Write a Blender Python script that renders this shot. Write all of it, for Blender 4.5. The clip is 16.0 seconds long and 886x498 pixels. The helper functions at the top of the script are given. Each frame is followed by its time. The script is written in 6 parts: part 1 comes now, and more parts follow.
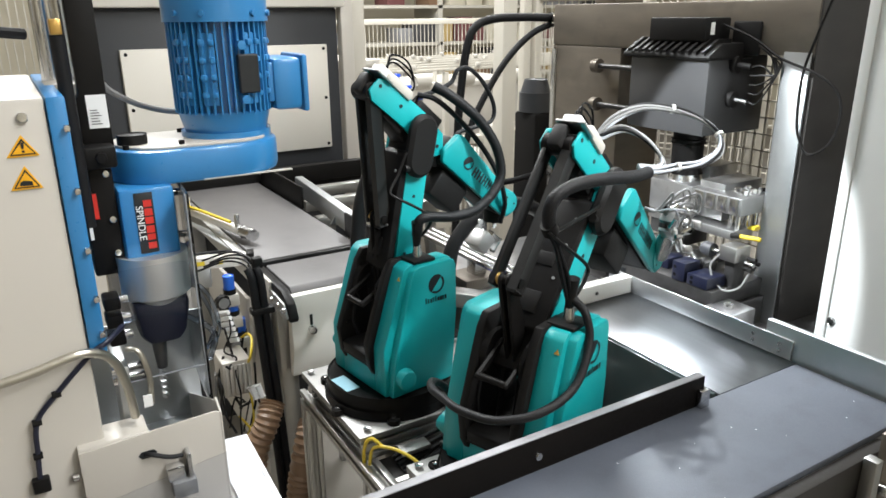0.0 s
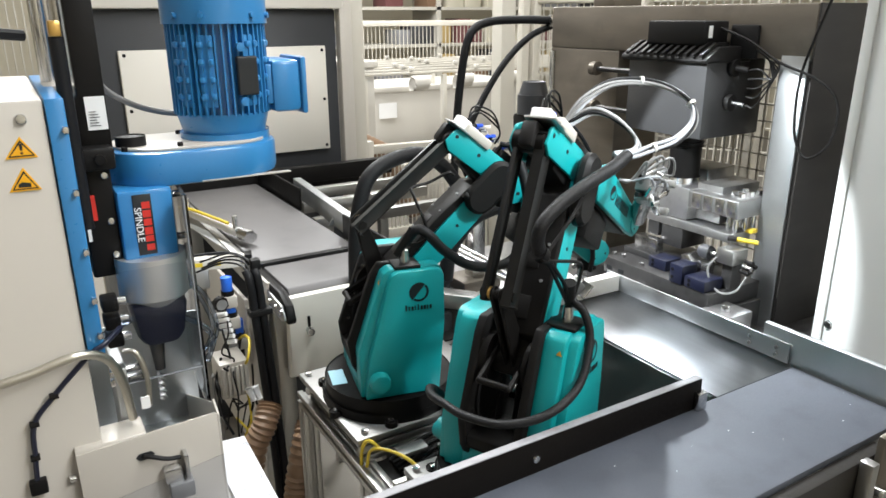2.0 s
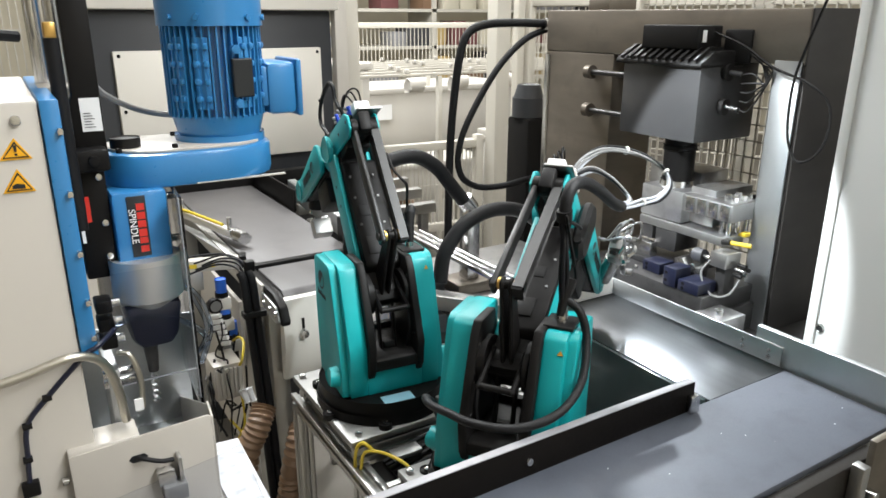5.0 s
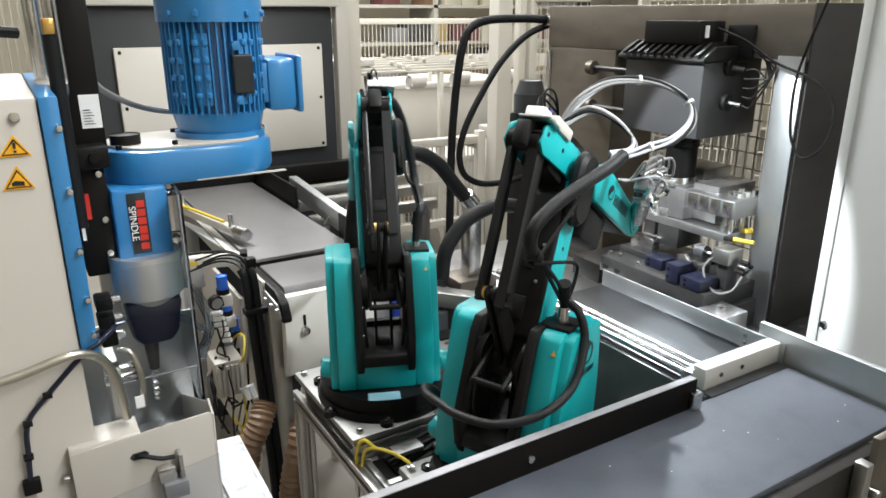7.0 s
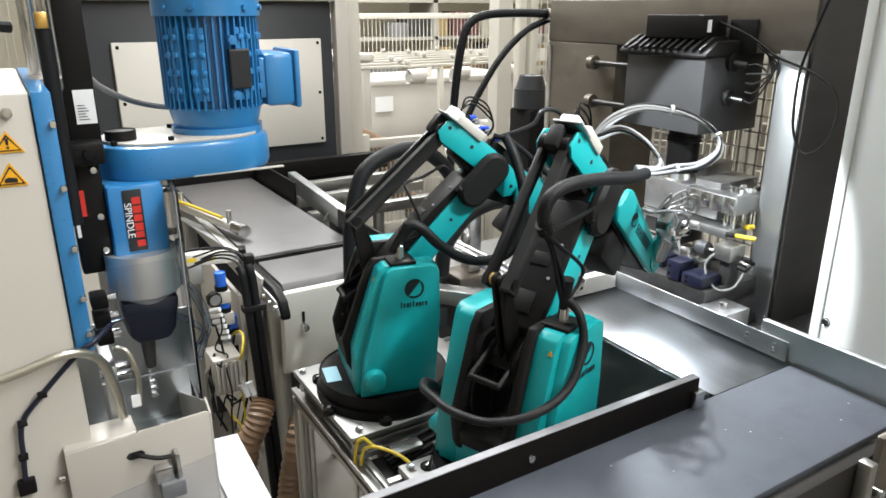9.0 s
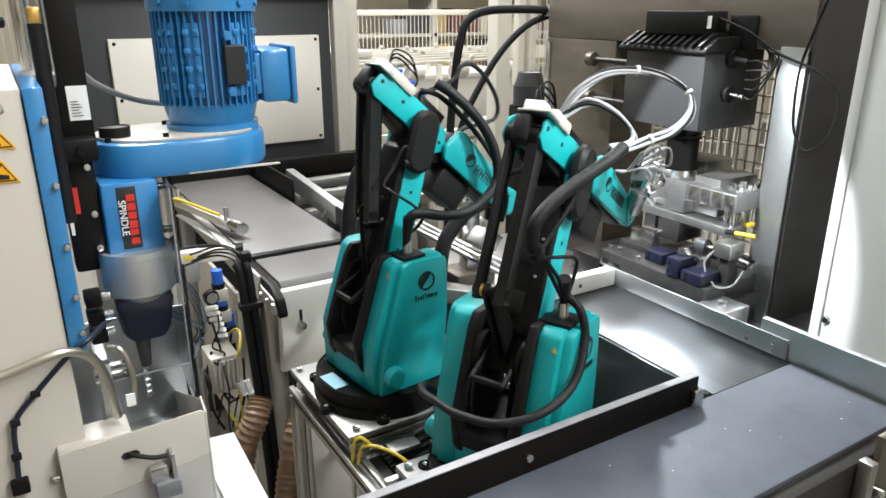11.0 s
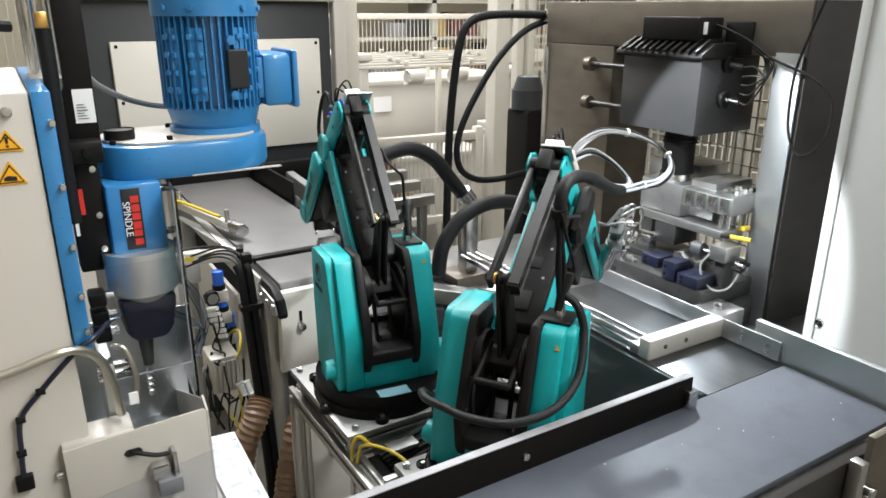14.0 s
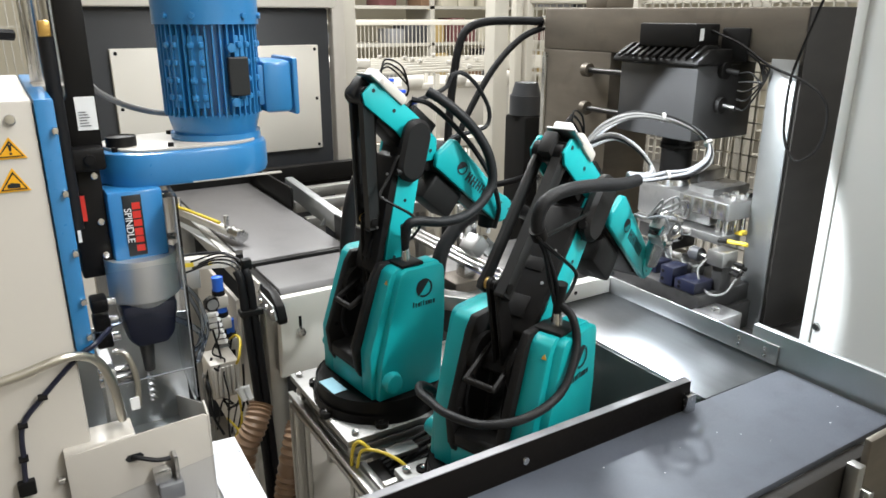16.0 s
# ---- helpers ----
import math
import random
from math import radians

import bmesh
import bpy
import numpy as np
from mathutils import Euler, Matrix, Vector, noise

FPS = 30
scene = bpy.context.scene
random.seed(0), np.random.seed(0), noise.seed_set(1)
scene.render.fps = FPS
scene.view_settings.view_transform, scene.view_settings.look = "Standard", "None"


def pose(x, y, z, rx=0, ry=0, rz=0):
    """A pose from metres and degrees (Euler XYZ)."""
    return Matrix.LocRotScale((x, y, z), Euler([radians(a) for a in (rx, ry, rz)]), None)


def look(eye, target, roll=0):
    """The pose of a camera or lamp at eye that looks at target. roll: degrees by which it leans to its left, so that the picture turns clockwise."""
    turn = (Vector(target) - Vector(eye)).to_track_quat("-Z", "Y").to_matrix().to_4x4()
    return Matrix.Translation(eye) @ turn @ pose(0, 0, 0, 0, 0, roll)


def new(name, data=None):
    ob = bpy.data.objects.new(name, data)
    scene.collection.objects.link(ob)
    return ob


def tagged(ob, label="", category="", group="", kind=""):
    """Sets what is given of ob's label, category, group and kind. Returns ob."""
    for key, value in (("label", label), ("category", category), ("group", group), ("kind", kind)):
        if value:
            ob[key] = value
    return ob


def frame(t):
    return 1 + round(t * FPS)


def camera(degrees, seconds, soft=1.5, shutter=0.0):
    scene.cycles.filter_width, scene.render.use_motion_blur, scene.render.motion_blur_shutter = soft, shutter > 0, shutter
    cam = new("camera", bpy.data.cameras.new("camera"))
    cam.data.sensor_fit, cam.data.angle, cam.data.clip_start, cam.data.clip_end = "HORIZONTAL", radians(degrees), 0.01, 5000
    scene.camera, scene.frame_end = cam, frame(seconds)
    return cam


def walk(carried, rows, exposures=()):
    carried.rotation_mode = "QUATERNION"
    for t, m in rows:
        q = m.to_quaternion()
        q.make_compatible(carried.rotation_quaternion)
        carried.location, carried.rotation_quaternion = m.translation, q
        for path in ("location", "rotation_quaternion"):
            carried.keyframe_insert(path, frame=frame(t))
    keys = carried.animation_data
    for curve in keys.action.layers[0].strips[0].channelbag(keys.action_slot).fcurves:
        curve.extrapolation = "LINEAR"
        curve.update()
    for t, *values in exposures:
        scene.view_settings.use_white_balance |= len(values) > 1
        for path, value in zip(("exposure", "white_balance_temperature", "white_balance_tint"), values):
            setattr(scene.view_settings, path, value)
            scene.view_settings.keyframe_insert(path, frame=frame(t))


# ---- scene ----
cam = camera(63.78, 16.0, soft=1.6, shutter=0.4)
PATH = [
    (0, (0.0000, 0.0000, 1.5500), (0.7314, 1.2220, 1.0790), -0.470),
    (0.5, (-0.0001, -0.0016, 1.5506), (0.7316, 1.2205, 1.0802), -0.506),
    (1, (-0.0003, -0.0022, 1.5511), (0.7327, 1.2194, 1.0816), -0.458),
    (1.5, (-0.0010, -0.0004, 1.5509), (0.7340, 1.2205, 1.0826), -0.389),
    (2, (-0.0009, -0.0004, 1.5518), (0.7351, 1.2199, 1.0836), -0.250),
    (2.5, (-0.0002, -0.0012, 1.5520), (0.7376, 1.2183, 1.0847), -0.155),
    (3, (-0.0004, -0.0019, 1.5525), (0.7421, 1.2154, 1.0868), -0.048),
    (3.5, (-0.0006, -0.0011, 1.5532), (0.7454, 1.2144, 1.0884), 0.115),
    (4, (-0.0017, -0.0018, 1.5535), (0.7462, 1.2129, 1.0896), 0.109),
    (6.5, (-0.0006, 0.0001, 1.5539), (0.7412, 1.2165, 1.0847), 0.044),
    (7, (0.0013, 0.0010, 1.5531), (0.7429, 1.2165, 1.0813), -0.007),
    (7.5, (0.0033, 0.0023, 1.5528), (0.7454, 1.2163, 1.0778), 0.008),
    (8, (0.0045, 0.0052, 1.5524), (0.7472, 1.2173, 1.0737), 0.068),
    (8.5, (0.0062, 0.0075, 1.5526), (0.7480, 1.2189, 1.0706), 0.022),
    (9, (0.0077, 0.0104, 1.5520), (0.7477, 1.2232, 1.0708), -0.012),
    (11.5, (0.0145, 0.0162, 1.5496), (0.7547, 1.2257, 1.0604), 0.030),
    (12, (0.0137, 0.0152, 1.5493), (0.7537, 1.2239, 1.0581), 0.066),
    (12.5, (0.0098, 0.0139, 1.5507), (0.7504, 1.2224, 1.0598), 0.187),
    (13, (0.0094, 0.0097, 1.5518), (0.7496, 1.2198, 1.0642), 0.128),
    (13.5, (0.0076, 0.0071, 1.5527), (0.7501, 1.2173, 1.0688), 0.258),
    (14, (0.0059, 0.0028, 1.5535), (0.7496, 1.2135, 1.0729), 0.255),
    (14.5, (0.0042, -0.0004, 1.5542), (0.7495, 1.2108, 1.0772), 0.274),
    (15, (0.0024, -0.0011, 1.5554), (0.7499, 1.2094, 1.0801), 0.345),
    (15.5, (0.0023, -0.0010, 1.5560), (0.7500, 1.2102, 1.0828), 0.279),
    (16, (0.0010, -0.0021, 1.5563), (0.7498, 1.2095, 1.0858), 0.178),
]
walk(cam, [(t, look(e, g, r)) for t, e, g, r in PATH],
     [(0.0, 0.20), (1.0, 0.20), (4.0, 0.26), (6.5, 0.06), (8.0, 0.20), (9.0, 0.19), (12.0, 0.25), (15.0, 0.08), (16.0, 0.20)])

# ---- world and lights ----
world = bpy.data.worlds.new("hall_world")
scene.world = world
world.use_nodes = True
world.node_tree.nodes["Background"].inputs[0].default_value = (0.86, 0.93, 1.0, 1)
world.node_tree.nodes["Background"].inputs[1].default_value = 0.33
scene.view_settings.exposure = 0.0


def lamp(name, kind, energy, m, size=0.1, size_y=None, colour=(1, 1, 1), spot=60, blend=0.2):
    d = bpy.data.lights.new(name, kind)
    d.energy, d.color = energy, colour
    if kind == "AREA":
        d.shape, d.size, d.size_y = "RECTANGLE", size, size_y or size
    else:
        d.shadow_soft_size = size
    if kind == "SPOT":
        d.spot_size, d.spot_blend = radians(spot), blend
    ob = new(name, d)
    ob.matrix_basis = m
    return ob


# rows of ceiling luminaires in the hall
for lx, ly, power in [(-1.6, 0.6, 10), (0.7, 1.2, 44), (1.7, -0.7, 96), (0.4, 3.6, 150), (2.6, 4.4, 110), (-0.7, -2.0, 10), (1.6, -2.4, 100)]:
    lamp("ceiling_strip_light", "AREA", power, pose(lx, ly, 3.6), 0.35, 2.2, (0.97, 0.985, 0.985))
lamp("ceiling_round_light", "AREA", 40, pose(2.5, 2.65, 3.6), 0.30, 0.30, (0.97, 0.985, 0.985))
# the machine lamp above the press station
lamp("machine_lamp", "SPOT", 135, look((0.46, 1.10, 1.95), (1.32, 0.92, 1.09)), 0.012, None, (0.90, 0.96, 1.0), 32, 0.12)
lamp("belt_lamp", "SPOT", 64, look((1.31, 1.21, 1.81), (0.98, 0.48, 1.0)), 0.012, None, (0.88, 0.95, 1.0), 38, 0.25)


lamp("work_lamp", "SPOT", 72, look((1.15, 0.05, 2.15), (0.62, 1.0, 1.2)), 0.03, None, (0.90, 0.97, 1.0), 26, 0.5)


# ---- materials ----
def M(name, col, rough=0.5, metal=0.0, var=0.12, scale=9.0, bump=0.08, grain=180.0, stretch=(1, 1, 1), coat=0.0, dirt=0.0, spots=0.0, spec=0.5):
    m = bpy.data.materials.new(name)
    m.use_nodes = True
    nt = m.node_tree
    n, l = nt.nodes, nt.links
    b = n["Principled BSDF"]
    tc = n.new("ShaderNodeTexCoord")
    mp = n.new("ShaderNodeMapping")
    mp.inputs["Scale"].default_value = stretch
    l.new(tc.outputs["Object"], mp.inputs["Vector"])
    big, fine = n.new("ShaderNodeTexNoise"), n.new("ShaderNodeTexNoise")
    big.inputs["Scale"].default_value, big.inputs["Detail"].default_value = scale, 6
    fine.inputs["Scale"].default_value, fine.inputs["Detail"].default_value = grain, 3
    l.new(mp.outputs[0], big.inputs["Vector"])
    l.new(mp.outputs[0], fine.inputs["Vector"])
    mix = n.new("ShaderNodeMix")
    mix.data_type = "RGBA"
    lo = [max(0, c * (1 - var)) for c in col]
    hi = [min(1, c * (1 + var)) for c in col]
    mix.inputs[6].default_value, mix.inputs[7].default_value = (*lo, 1), (*hi, 1)
    l.new(big.outputs["Fac"], mix.inputs[0])
    out = mix.outputs[2]
    if dirt:
        ramp = n.new("ShaderNodeValToRGB")
        ramp.color_ramp.elements[0].position, ramp.color_ramp.elements[1].position = 0.52, 0.72
        d2 = n.new("ShaderNodeTexNoise")
        d2.inputs["Scale"].default_value, d2.inputs["Detail"].default_value = scale * 2.7, 9
        l.new(tc.outputs["Object"], d2.inputs["Vector"])
        l.new(d2.outputs["Fac"], ramp.inputs[0])
        mul = n.new("ShaderNodeMath")
        mul.operation = "MULTIPLY"
        mul.inputs[1].default_value = dirt
        l.new(ramp.outputs[0], mul.inputs[0])
        m2 = n.new("ShaderNodeMix")
        m2.data_type = "RGBA"
        m2.inputs[7].default_value = (*[c * 0.45 for c in col], 1)
        l.new(mul.outputs[0], m2.inputs[0])
        l.new(out, m2.inputs[6])
        out = m2.outputs[2]
    if spots:
        vo = n.new("ShaderNodeTexVoronoi")
        vo.inputs["Scale"].default_value = 38
        l.new(tc.outputs["Object"], vo.inputs["Vector"])
        lt = n.new("ShaderNodeMath")
        lt.operation = "LESS_THAN"
        lt.inputs[1].default_value = spots
        l.new(vo.outputs["Distance"], lt.inputs[0])
        m3 = n.new("ShaderNodeMix")
        m3.data_type = "RGBA"
        m3.inputs[7].default_value = (0.6, 0.62, 0.64, 1)
        l.new(lt.outputs[0], m3.inputs[0])
        l.new(out, m3.inputs[6])
        out = m3.outputs[2]
    l.new(out, b.inputs["Base Color"])
    b.inputs["Metallic"].default_value = metal
    b.inputs["Specular IOR Level"].default_value = spec
    if coat:
        b.inputs["Coat Weight"].default_value, b.inputs["Coat Roughness"].default_value = coat, 0.12
    rr = n.new("ShaderNodeMapRange")
    rr.inputs["To Min"].default_value, rr.inputs["To Max"].default_value = max(0.03, rough * 0.8), min(1, rough * 1.2)
    l.new(fine.outputs["Fac"], rr.inputs["Value"])
    l.new(rr.outputs[0], b.inputs["Roughness"])
    if bump:
        bp = n.new("ShaderNodeBump")
        bp.inputs["Strength"].default_value, bp.inputs["Distance"].default_value = bump, 0.001
        l.new(fine.outputs["Fac"], bp.inputs["Height"])
        l.new(bp.outputs[0], b.inputs["Normal"])
    return m


def glass(name, col=(1, 1, 1), rough=0.03, alpha=0.12):
    m = bpy.data.materials.new(name)
    m.use_nodes = True
    n, l = m.node_tree.nodes, m.node_tree.links
    n.remove(n["Principled BSDF"])
    tr, gl, mx, fr = n.new("ShaderNodeBsdfTransparent"), n.new("ShaderNodeBsdfGlossy"), n.new("ShaderNodeMixShader"), n.new("ShaderNodeFresnel")
    tr.inputs[0].default_value = (*col, 1)
    gl.inputs["Roughness"].default_value = rough
    fr.inputs["IOR"].default_value = 1.0 + alpha
    l.new(fr.outputs[0], mx.inputs[0])
    l.new(tr.outputs[0], mx.inputs[1])
    l.new(gl.outputs[0], mx.inputs[2])
    l.new(mx.outputs[0], n["Material Output"].inputs[0])
    return m


def glow(name, col, strength):
    m = bpy.data.materials.new(name)
    m.use_nodes = True
    b = m.node_tree.nodes["Principled BSDF"]
    b.inputs["Base Color"].default_value = (*col, 1)
    b.inputs["Emission Color"].default_value = (*col, 1)
    b.inputs["Emission Strength"].default_value = strength
    return m


TEAL = M("teal_powder_coat", (0.003, 0.315, 0.330), 0.42, var=0.06, bump=0.05, grain=700)
TEAL_IN = M("teal_plastic", (0.012, 0.33, 0.31), 0.35, var=0.05)
BLACK = M("black_anodised", (0.0090, 0.0084, 0.0082), 0.42, var=0.3, bump=0.04, spec=0.12)
# light grey that paints the highlight on the side board's top
EDGEGLINT = M("grey_edge_highlight", (0.30, 0.30, 0.32), 0.5, var=0.2, scale=20, dirt=0.3)
MATTBLACK = M("matt_black_board", (0.0065, 0.0055, 0.005), 0.5, var=0.3, bump=0.05, spec=0.07)
BLACKG = M("gloss_black_rod", (0.012, 0.012, 0.012), 0.35, var=0.2, bump=0.03, spec=0.35)
BLACKP = M("black_plastic", (0.0100, 0.0094, 0.0092), 0.5, var=0.25, bump=0.1, grain=500, spec=0.17)
RUBBER = M("black_rubber", (0.009, 0.009, 0.010), 0.55, var=0.3, bump=0.2, grain=300, spec=0.2)
BRAID = M("braided_sleeve", (0.009, 0.009, 0.010), 0.5, var=0.5, bump=0.8, grain=420, spec=0.25)
ALU = M("aluminium_profile", (0.45, 0.445, 0.43), 0.40, 1.0, var=0.08, bump=0.05)
ALUPLATE = M("milled_aluminium", (0.39, 0.39, 0.385), 0.46, 1.0, var=0.12, bump=0.15, stretch=(1, 6, 1))
STEEL = M("bright_steel", (0.62, 0.62, 0.62), 0.25, 1.0, var=0.1, bump=0.05)
SHEET = M("brushed_stainless_sheet", (0.165, 0.172, 0.182), 0.33, 1.0, var=0.16, scale=5, bump=0.05, grain=90, stretch=(12, 1, 1), dirt=0.15)
GALV = M("galvanised_sheet", (0.55, 0.57, 0.58), 0.42, 1.0, var=0.15, scale=14, bump=0.1)
# portal steel with its unlit side put into the colour; near rail shares it
SHADESTEEL = M("shaded_dark_steel", (0.035, 0.032, 0.030), 0.4, 0.3, var=0.3, scale=6, bump=0.1, stretch=(1, 1, 5), spec=0.3)
PRESSDARK = M("dark_oily_steel", (0.075, 0.073, 0.073), 0.32, 0.6, var=0.3, scale=12, bump=0.1, dirt=0.4)
DARKSTEEL = M("dark_blued_steel", (0.19, 0.165, 0.135), 0.42, 0.55, var=0.3, scale=6, bump=0.15, stretch=(1, 1, 5), dirt=0.3)
PRESSSTEEL = M("oiled_tool_steel", (0.54, 0.54, 0.545), 0.32, 0.9, var=0.3, scale=12, bump=0.1, dirt=0.4)
BELT = M("dark_grey_conveyor_belt", (0.076, 0.085, 0.106), 0.58, var=0.28, scale=7, bump=0.22, grain=600, dirt=0.35, spots=0.05)
BELT2 = M("grey_conveyor_belt", (0.105, 0.10, 0.10), 0.5, var=0.12, scale=5, bump=0.25, grain=600, dirt=0.25, spots=0.02)
GREY = M("light_grey_machine_paint", (0.475, 0.445, 0.40), 0.4, var=0.04, scale=3, bump=0.05, grain=500)
WHITE = M("white_cabinet_paint", (0.66, 0.67, 0.66), 0.4, var=0.03, scale=3, bump=0.05, grain=500)
ANTHR = M("anthracite_paint", (0.028, 0.030, 0.034), 0.45, var=0.1, bump=0.1, grain=500)
BLUE = M("blue_gloss_paint", (0.03, 0.20, 0.46), 0.3, var=0.06, bump=0.12, grain=160, coat=0.3)
NAVY = M("dark_navy_plastic", (0.008, 0.010, 0.026), 0.35, var=0.2)
RED = M("red_print", (0.62, 0.03, 0.02), 0.5, var=0.03)
WPRINT = M("white_print", (0.8, 0.8, 0.8), 0.5, var=0.03)
BPRINT = M("black_print", (0.008, 0.01, 0.012), 0.5, var=0.03)
YELLOW = M("yellow_sticker", (0.85, 0.42, 0.01), 0.45, var=0.04)
OCHRE = M("dull_yellow_sticker", (0.50, 0.26, 0.03), 0.5, var=0.05)
YCABLE = M("yellow_cable", (0.62, 0.46, 0.03), 0.45, var=0.06)
PALELINE = M("pale_air_line", (0.42, 0.44, 0.48), 0.4, var=0.06)
TABLEPLATE = M("dull_milled_plate", (0.30, 0.298, 0.29), 0.52, 1.0, var=0.15, bump=0.15, stretch=(1, 6, 1), dirt=0.3)
WARMWHITE = M("warm_white_paint", (0.70, 0.67, 0.61), 0.4, var=0.03, scale=3, bump=0.05, grain=500)
GCABLE = M("grey_cable", (0.2, 0.2, 0.2), 0.5, var=0.1)
POM = M("white_plastic_block", (0.78, 0.77, 0.74), 0.45, var=0.04, bump=0.08)
KNOBB = M("blue_knob_plastic", (0.02, 0.13, 0.62), 0.35, var=0.05)
TUBEB = M("blue_air_fitting", (0.01, 0.06, 0.5), 0.35, var=0.05)
COLLAR = M("turned_bright_steel", (0.66, 0.655, 0.64), 0.42, 0.75, var=0.06, scale=30, bump=0.2, grain=60, stretch=(0.2, 0.2, 8))
BRASS = M("brass", (0.7, 0.45, 0.15), 0.3, 1.0, var=0.1)
COPPERH = M("brown_spiral_hose", (0.24, 0.15, 0.09), 0.4, var=0.15, bump=0.1)
FENCE = M("cream_fence_paint", (0.56, 0.53, 0.465), 0.5, var=0.04)
CONCRETE = M("grey_hall_floor", (0.27, 0.25, 0.22), 0.5, var=0.15, scale=3, bump=0.1)
WALLP = M("cream_hall_wall", (0.62, 0.57, 0.45), 0.7, var=0.05, scale=2)
CRATE = M("white_plastic_crate", (0.52, 0.495, 0.45), 0.5, var=0.04)
CLEAR = glass("clear_polycarbonate", (0.94, 0.95, 0.97), 0.06, 0.22)
CLEARB = glass("clear_blue_tube", (0.80, 0.86, 0.95), 0.12, 0.45)
PAPER = M("marble_print_sheet", (0.60, 0.61, 0.64), 0.3, var=0.06, scale=25, bump=0.0, dirt=0.6)
LENS = glow("lamp_diffuser", (1, 0.98, 0.94), 4.0)
TRAY = M("dark_gloss_acrylic", (0.062, 0.080, 0.080), 0.14, var=0.2, bump=0.02, dirt=0.2)


# ---- mesh helpers ----
def link(name, bm, material, parent=None, label="", local=False, smooth=False):
    me = bpy.data.meshes.new(name)
    bmesh.ops.recalc_face_normals(bm, faces=bm.faces[:])
    bm.to_mesh(me)
    bm.free()
    me.materials.append(material)
    if smooth:
        for p in me.polygons:
            p.use_smooth = True
        me.set_sharp_from_angle(angle=radians(38))
    ob = new(name, me)
    if parent:
        ob.parent = parent
        if not local:
            top = parent
            m = parent.matrix_basis.copy()
            while top.parent:
                m = top.parent.matrix_basis @ top.matrix_parent_inverse @ m
                top = top.parent
            ob.matrix_parent_inverse = m.inverted()
    if label:
        ob["label"] = label
    return ob


def part(name, bm, material, parent, label="", local=False, smooth=True):
    return link(name, bm, material, parent, label, local, smooth)


def thing(name, at, label, category, group="", kind=""):
    ob = new(name)
    ob.empty_display_size = 0.02
    ob.matrix_basis = Matrix.Translation(at)
    return tagged(ob, label, category, group, kind)


def bevel(bm, r, geom=None, seg=2):
    if r > 0:
        es = geom or [e for e in bm.edges if len(e.link_faces) == 2 and e.calc_face_angle(0) > 0.5]
        bmesh.ops.bevel(bm, geom=es, offset=r, segments=seg, affect="EDGES", profile=0.5, clamp_overlap=True)


def box(x0, x1, y0, y1, z0, z1, r=0.0, bm=None, m=None):
    t = bmesh.new()
    bmesh.ops.create_cube(t, size=1)
    for v in t.verts:
        v.co = Vector(((x0 + x1) / 2 + v.co.x * (x1 - x0), (y0 + y1) / 2 + v.co.y * (y1 - y0), (z0 + z1) / 2 + v.co.z * (z1 - z0)))
    bevel(t, r)
    return join(bm, t, m)


def join(bm, t, m=None):
    if m is not None:
        t.transform(m)
    if bm is None:
        return t
    me = bpy.data.meshes.new("tmp")
    t.to_mesh(me)
    t.free()
    bm.from_mesh(me)
    bpy.data.meshes.remove(me)
    return bm


def cyl(p0, p1, r0, r1=None, seg=20, bm=None, rb=0.0, m=None):
    p0, p1 = Vector(p0), Vector(p1)
    t = bmesh.new()
    d = p1 - p0
    bmesh.ops.create_cone(t, cap_ends=True, segments=seg, radius1=r0, radius2=r0 if r1 is None else r1, depth=d.length)
    t.transform(Matrix.Translation((p0 + p1) / 2) @ d.to_track_quat("Z", "Y").to_matrix().to_4x4())
    if rb:
        bevel(t, rb, [e for e in t.edges if len(e.link_faces) == 2 and e.calc_face_angle(0) > 1.0])
    return join(bm, t, m)


def prism(pts, axis, a0, a1, r=0.0, bm=None, m=None, seg=2):
    """A polygon drawn in the plane across axis, from a0 to a1 along it."""
    t = bmesh.new()
    def at(p, a):
        return {"x": (a, p[0], p[1]), "y": (p[0], a, p[1]), "z": (p[0], p[1], a)}[axis]
    lo = [t.verts.new(at(p, a0)) for p in pts]
    hi = [t.verts.new(at(p, a1)) for p in pts]
    t.faces.new(lo)
    t.faces.new(hi[::-1])
    for i in range(len(pts)):
        j = (i + 1) % len(pts)
        t.faces.new((lo[j], lo[i], hi[i], hi[j]))
    bmesh.ops.recalc_face_normals(t, faces=t.faces[:])
    bevel(t, r, seg=seg)
    return join(bm, t, m)


def spline(pts, n=8):
    """A smooth line through points."""
    P = [Vector(p) for p in pts]
    P = [2 * P[0] - P[1]] + P + [2 * P[-1] - P[-2]]
    out = []
    for i in range(1, len(P) - 2):
        a, b, c, d = P[i - 1:i + 3]
        for k in range(n):
            t = k / n
            out.append(0.5 * (2 * b + (c - a) * t + (2 * a - 5 * b + 4 * c - d) * t * t + (3 * b - a - 3 * c + d) * t ** 3))
    return out + [P[-2]]


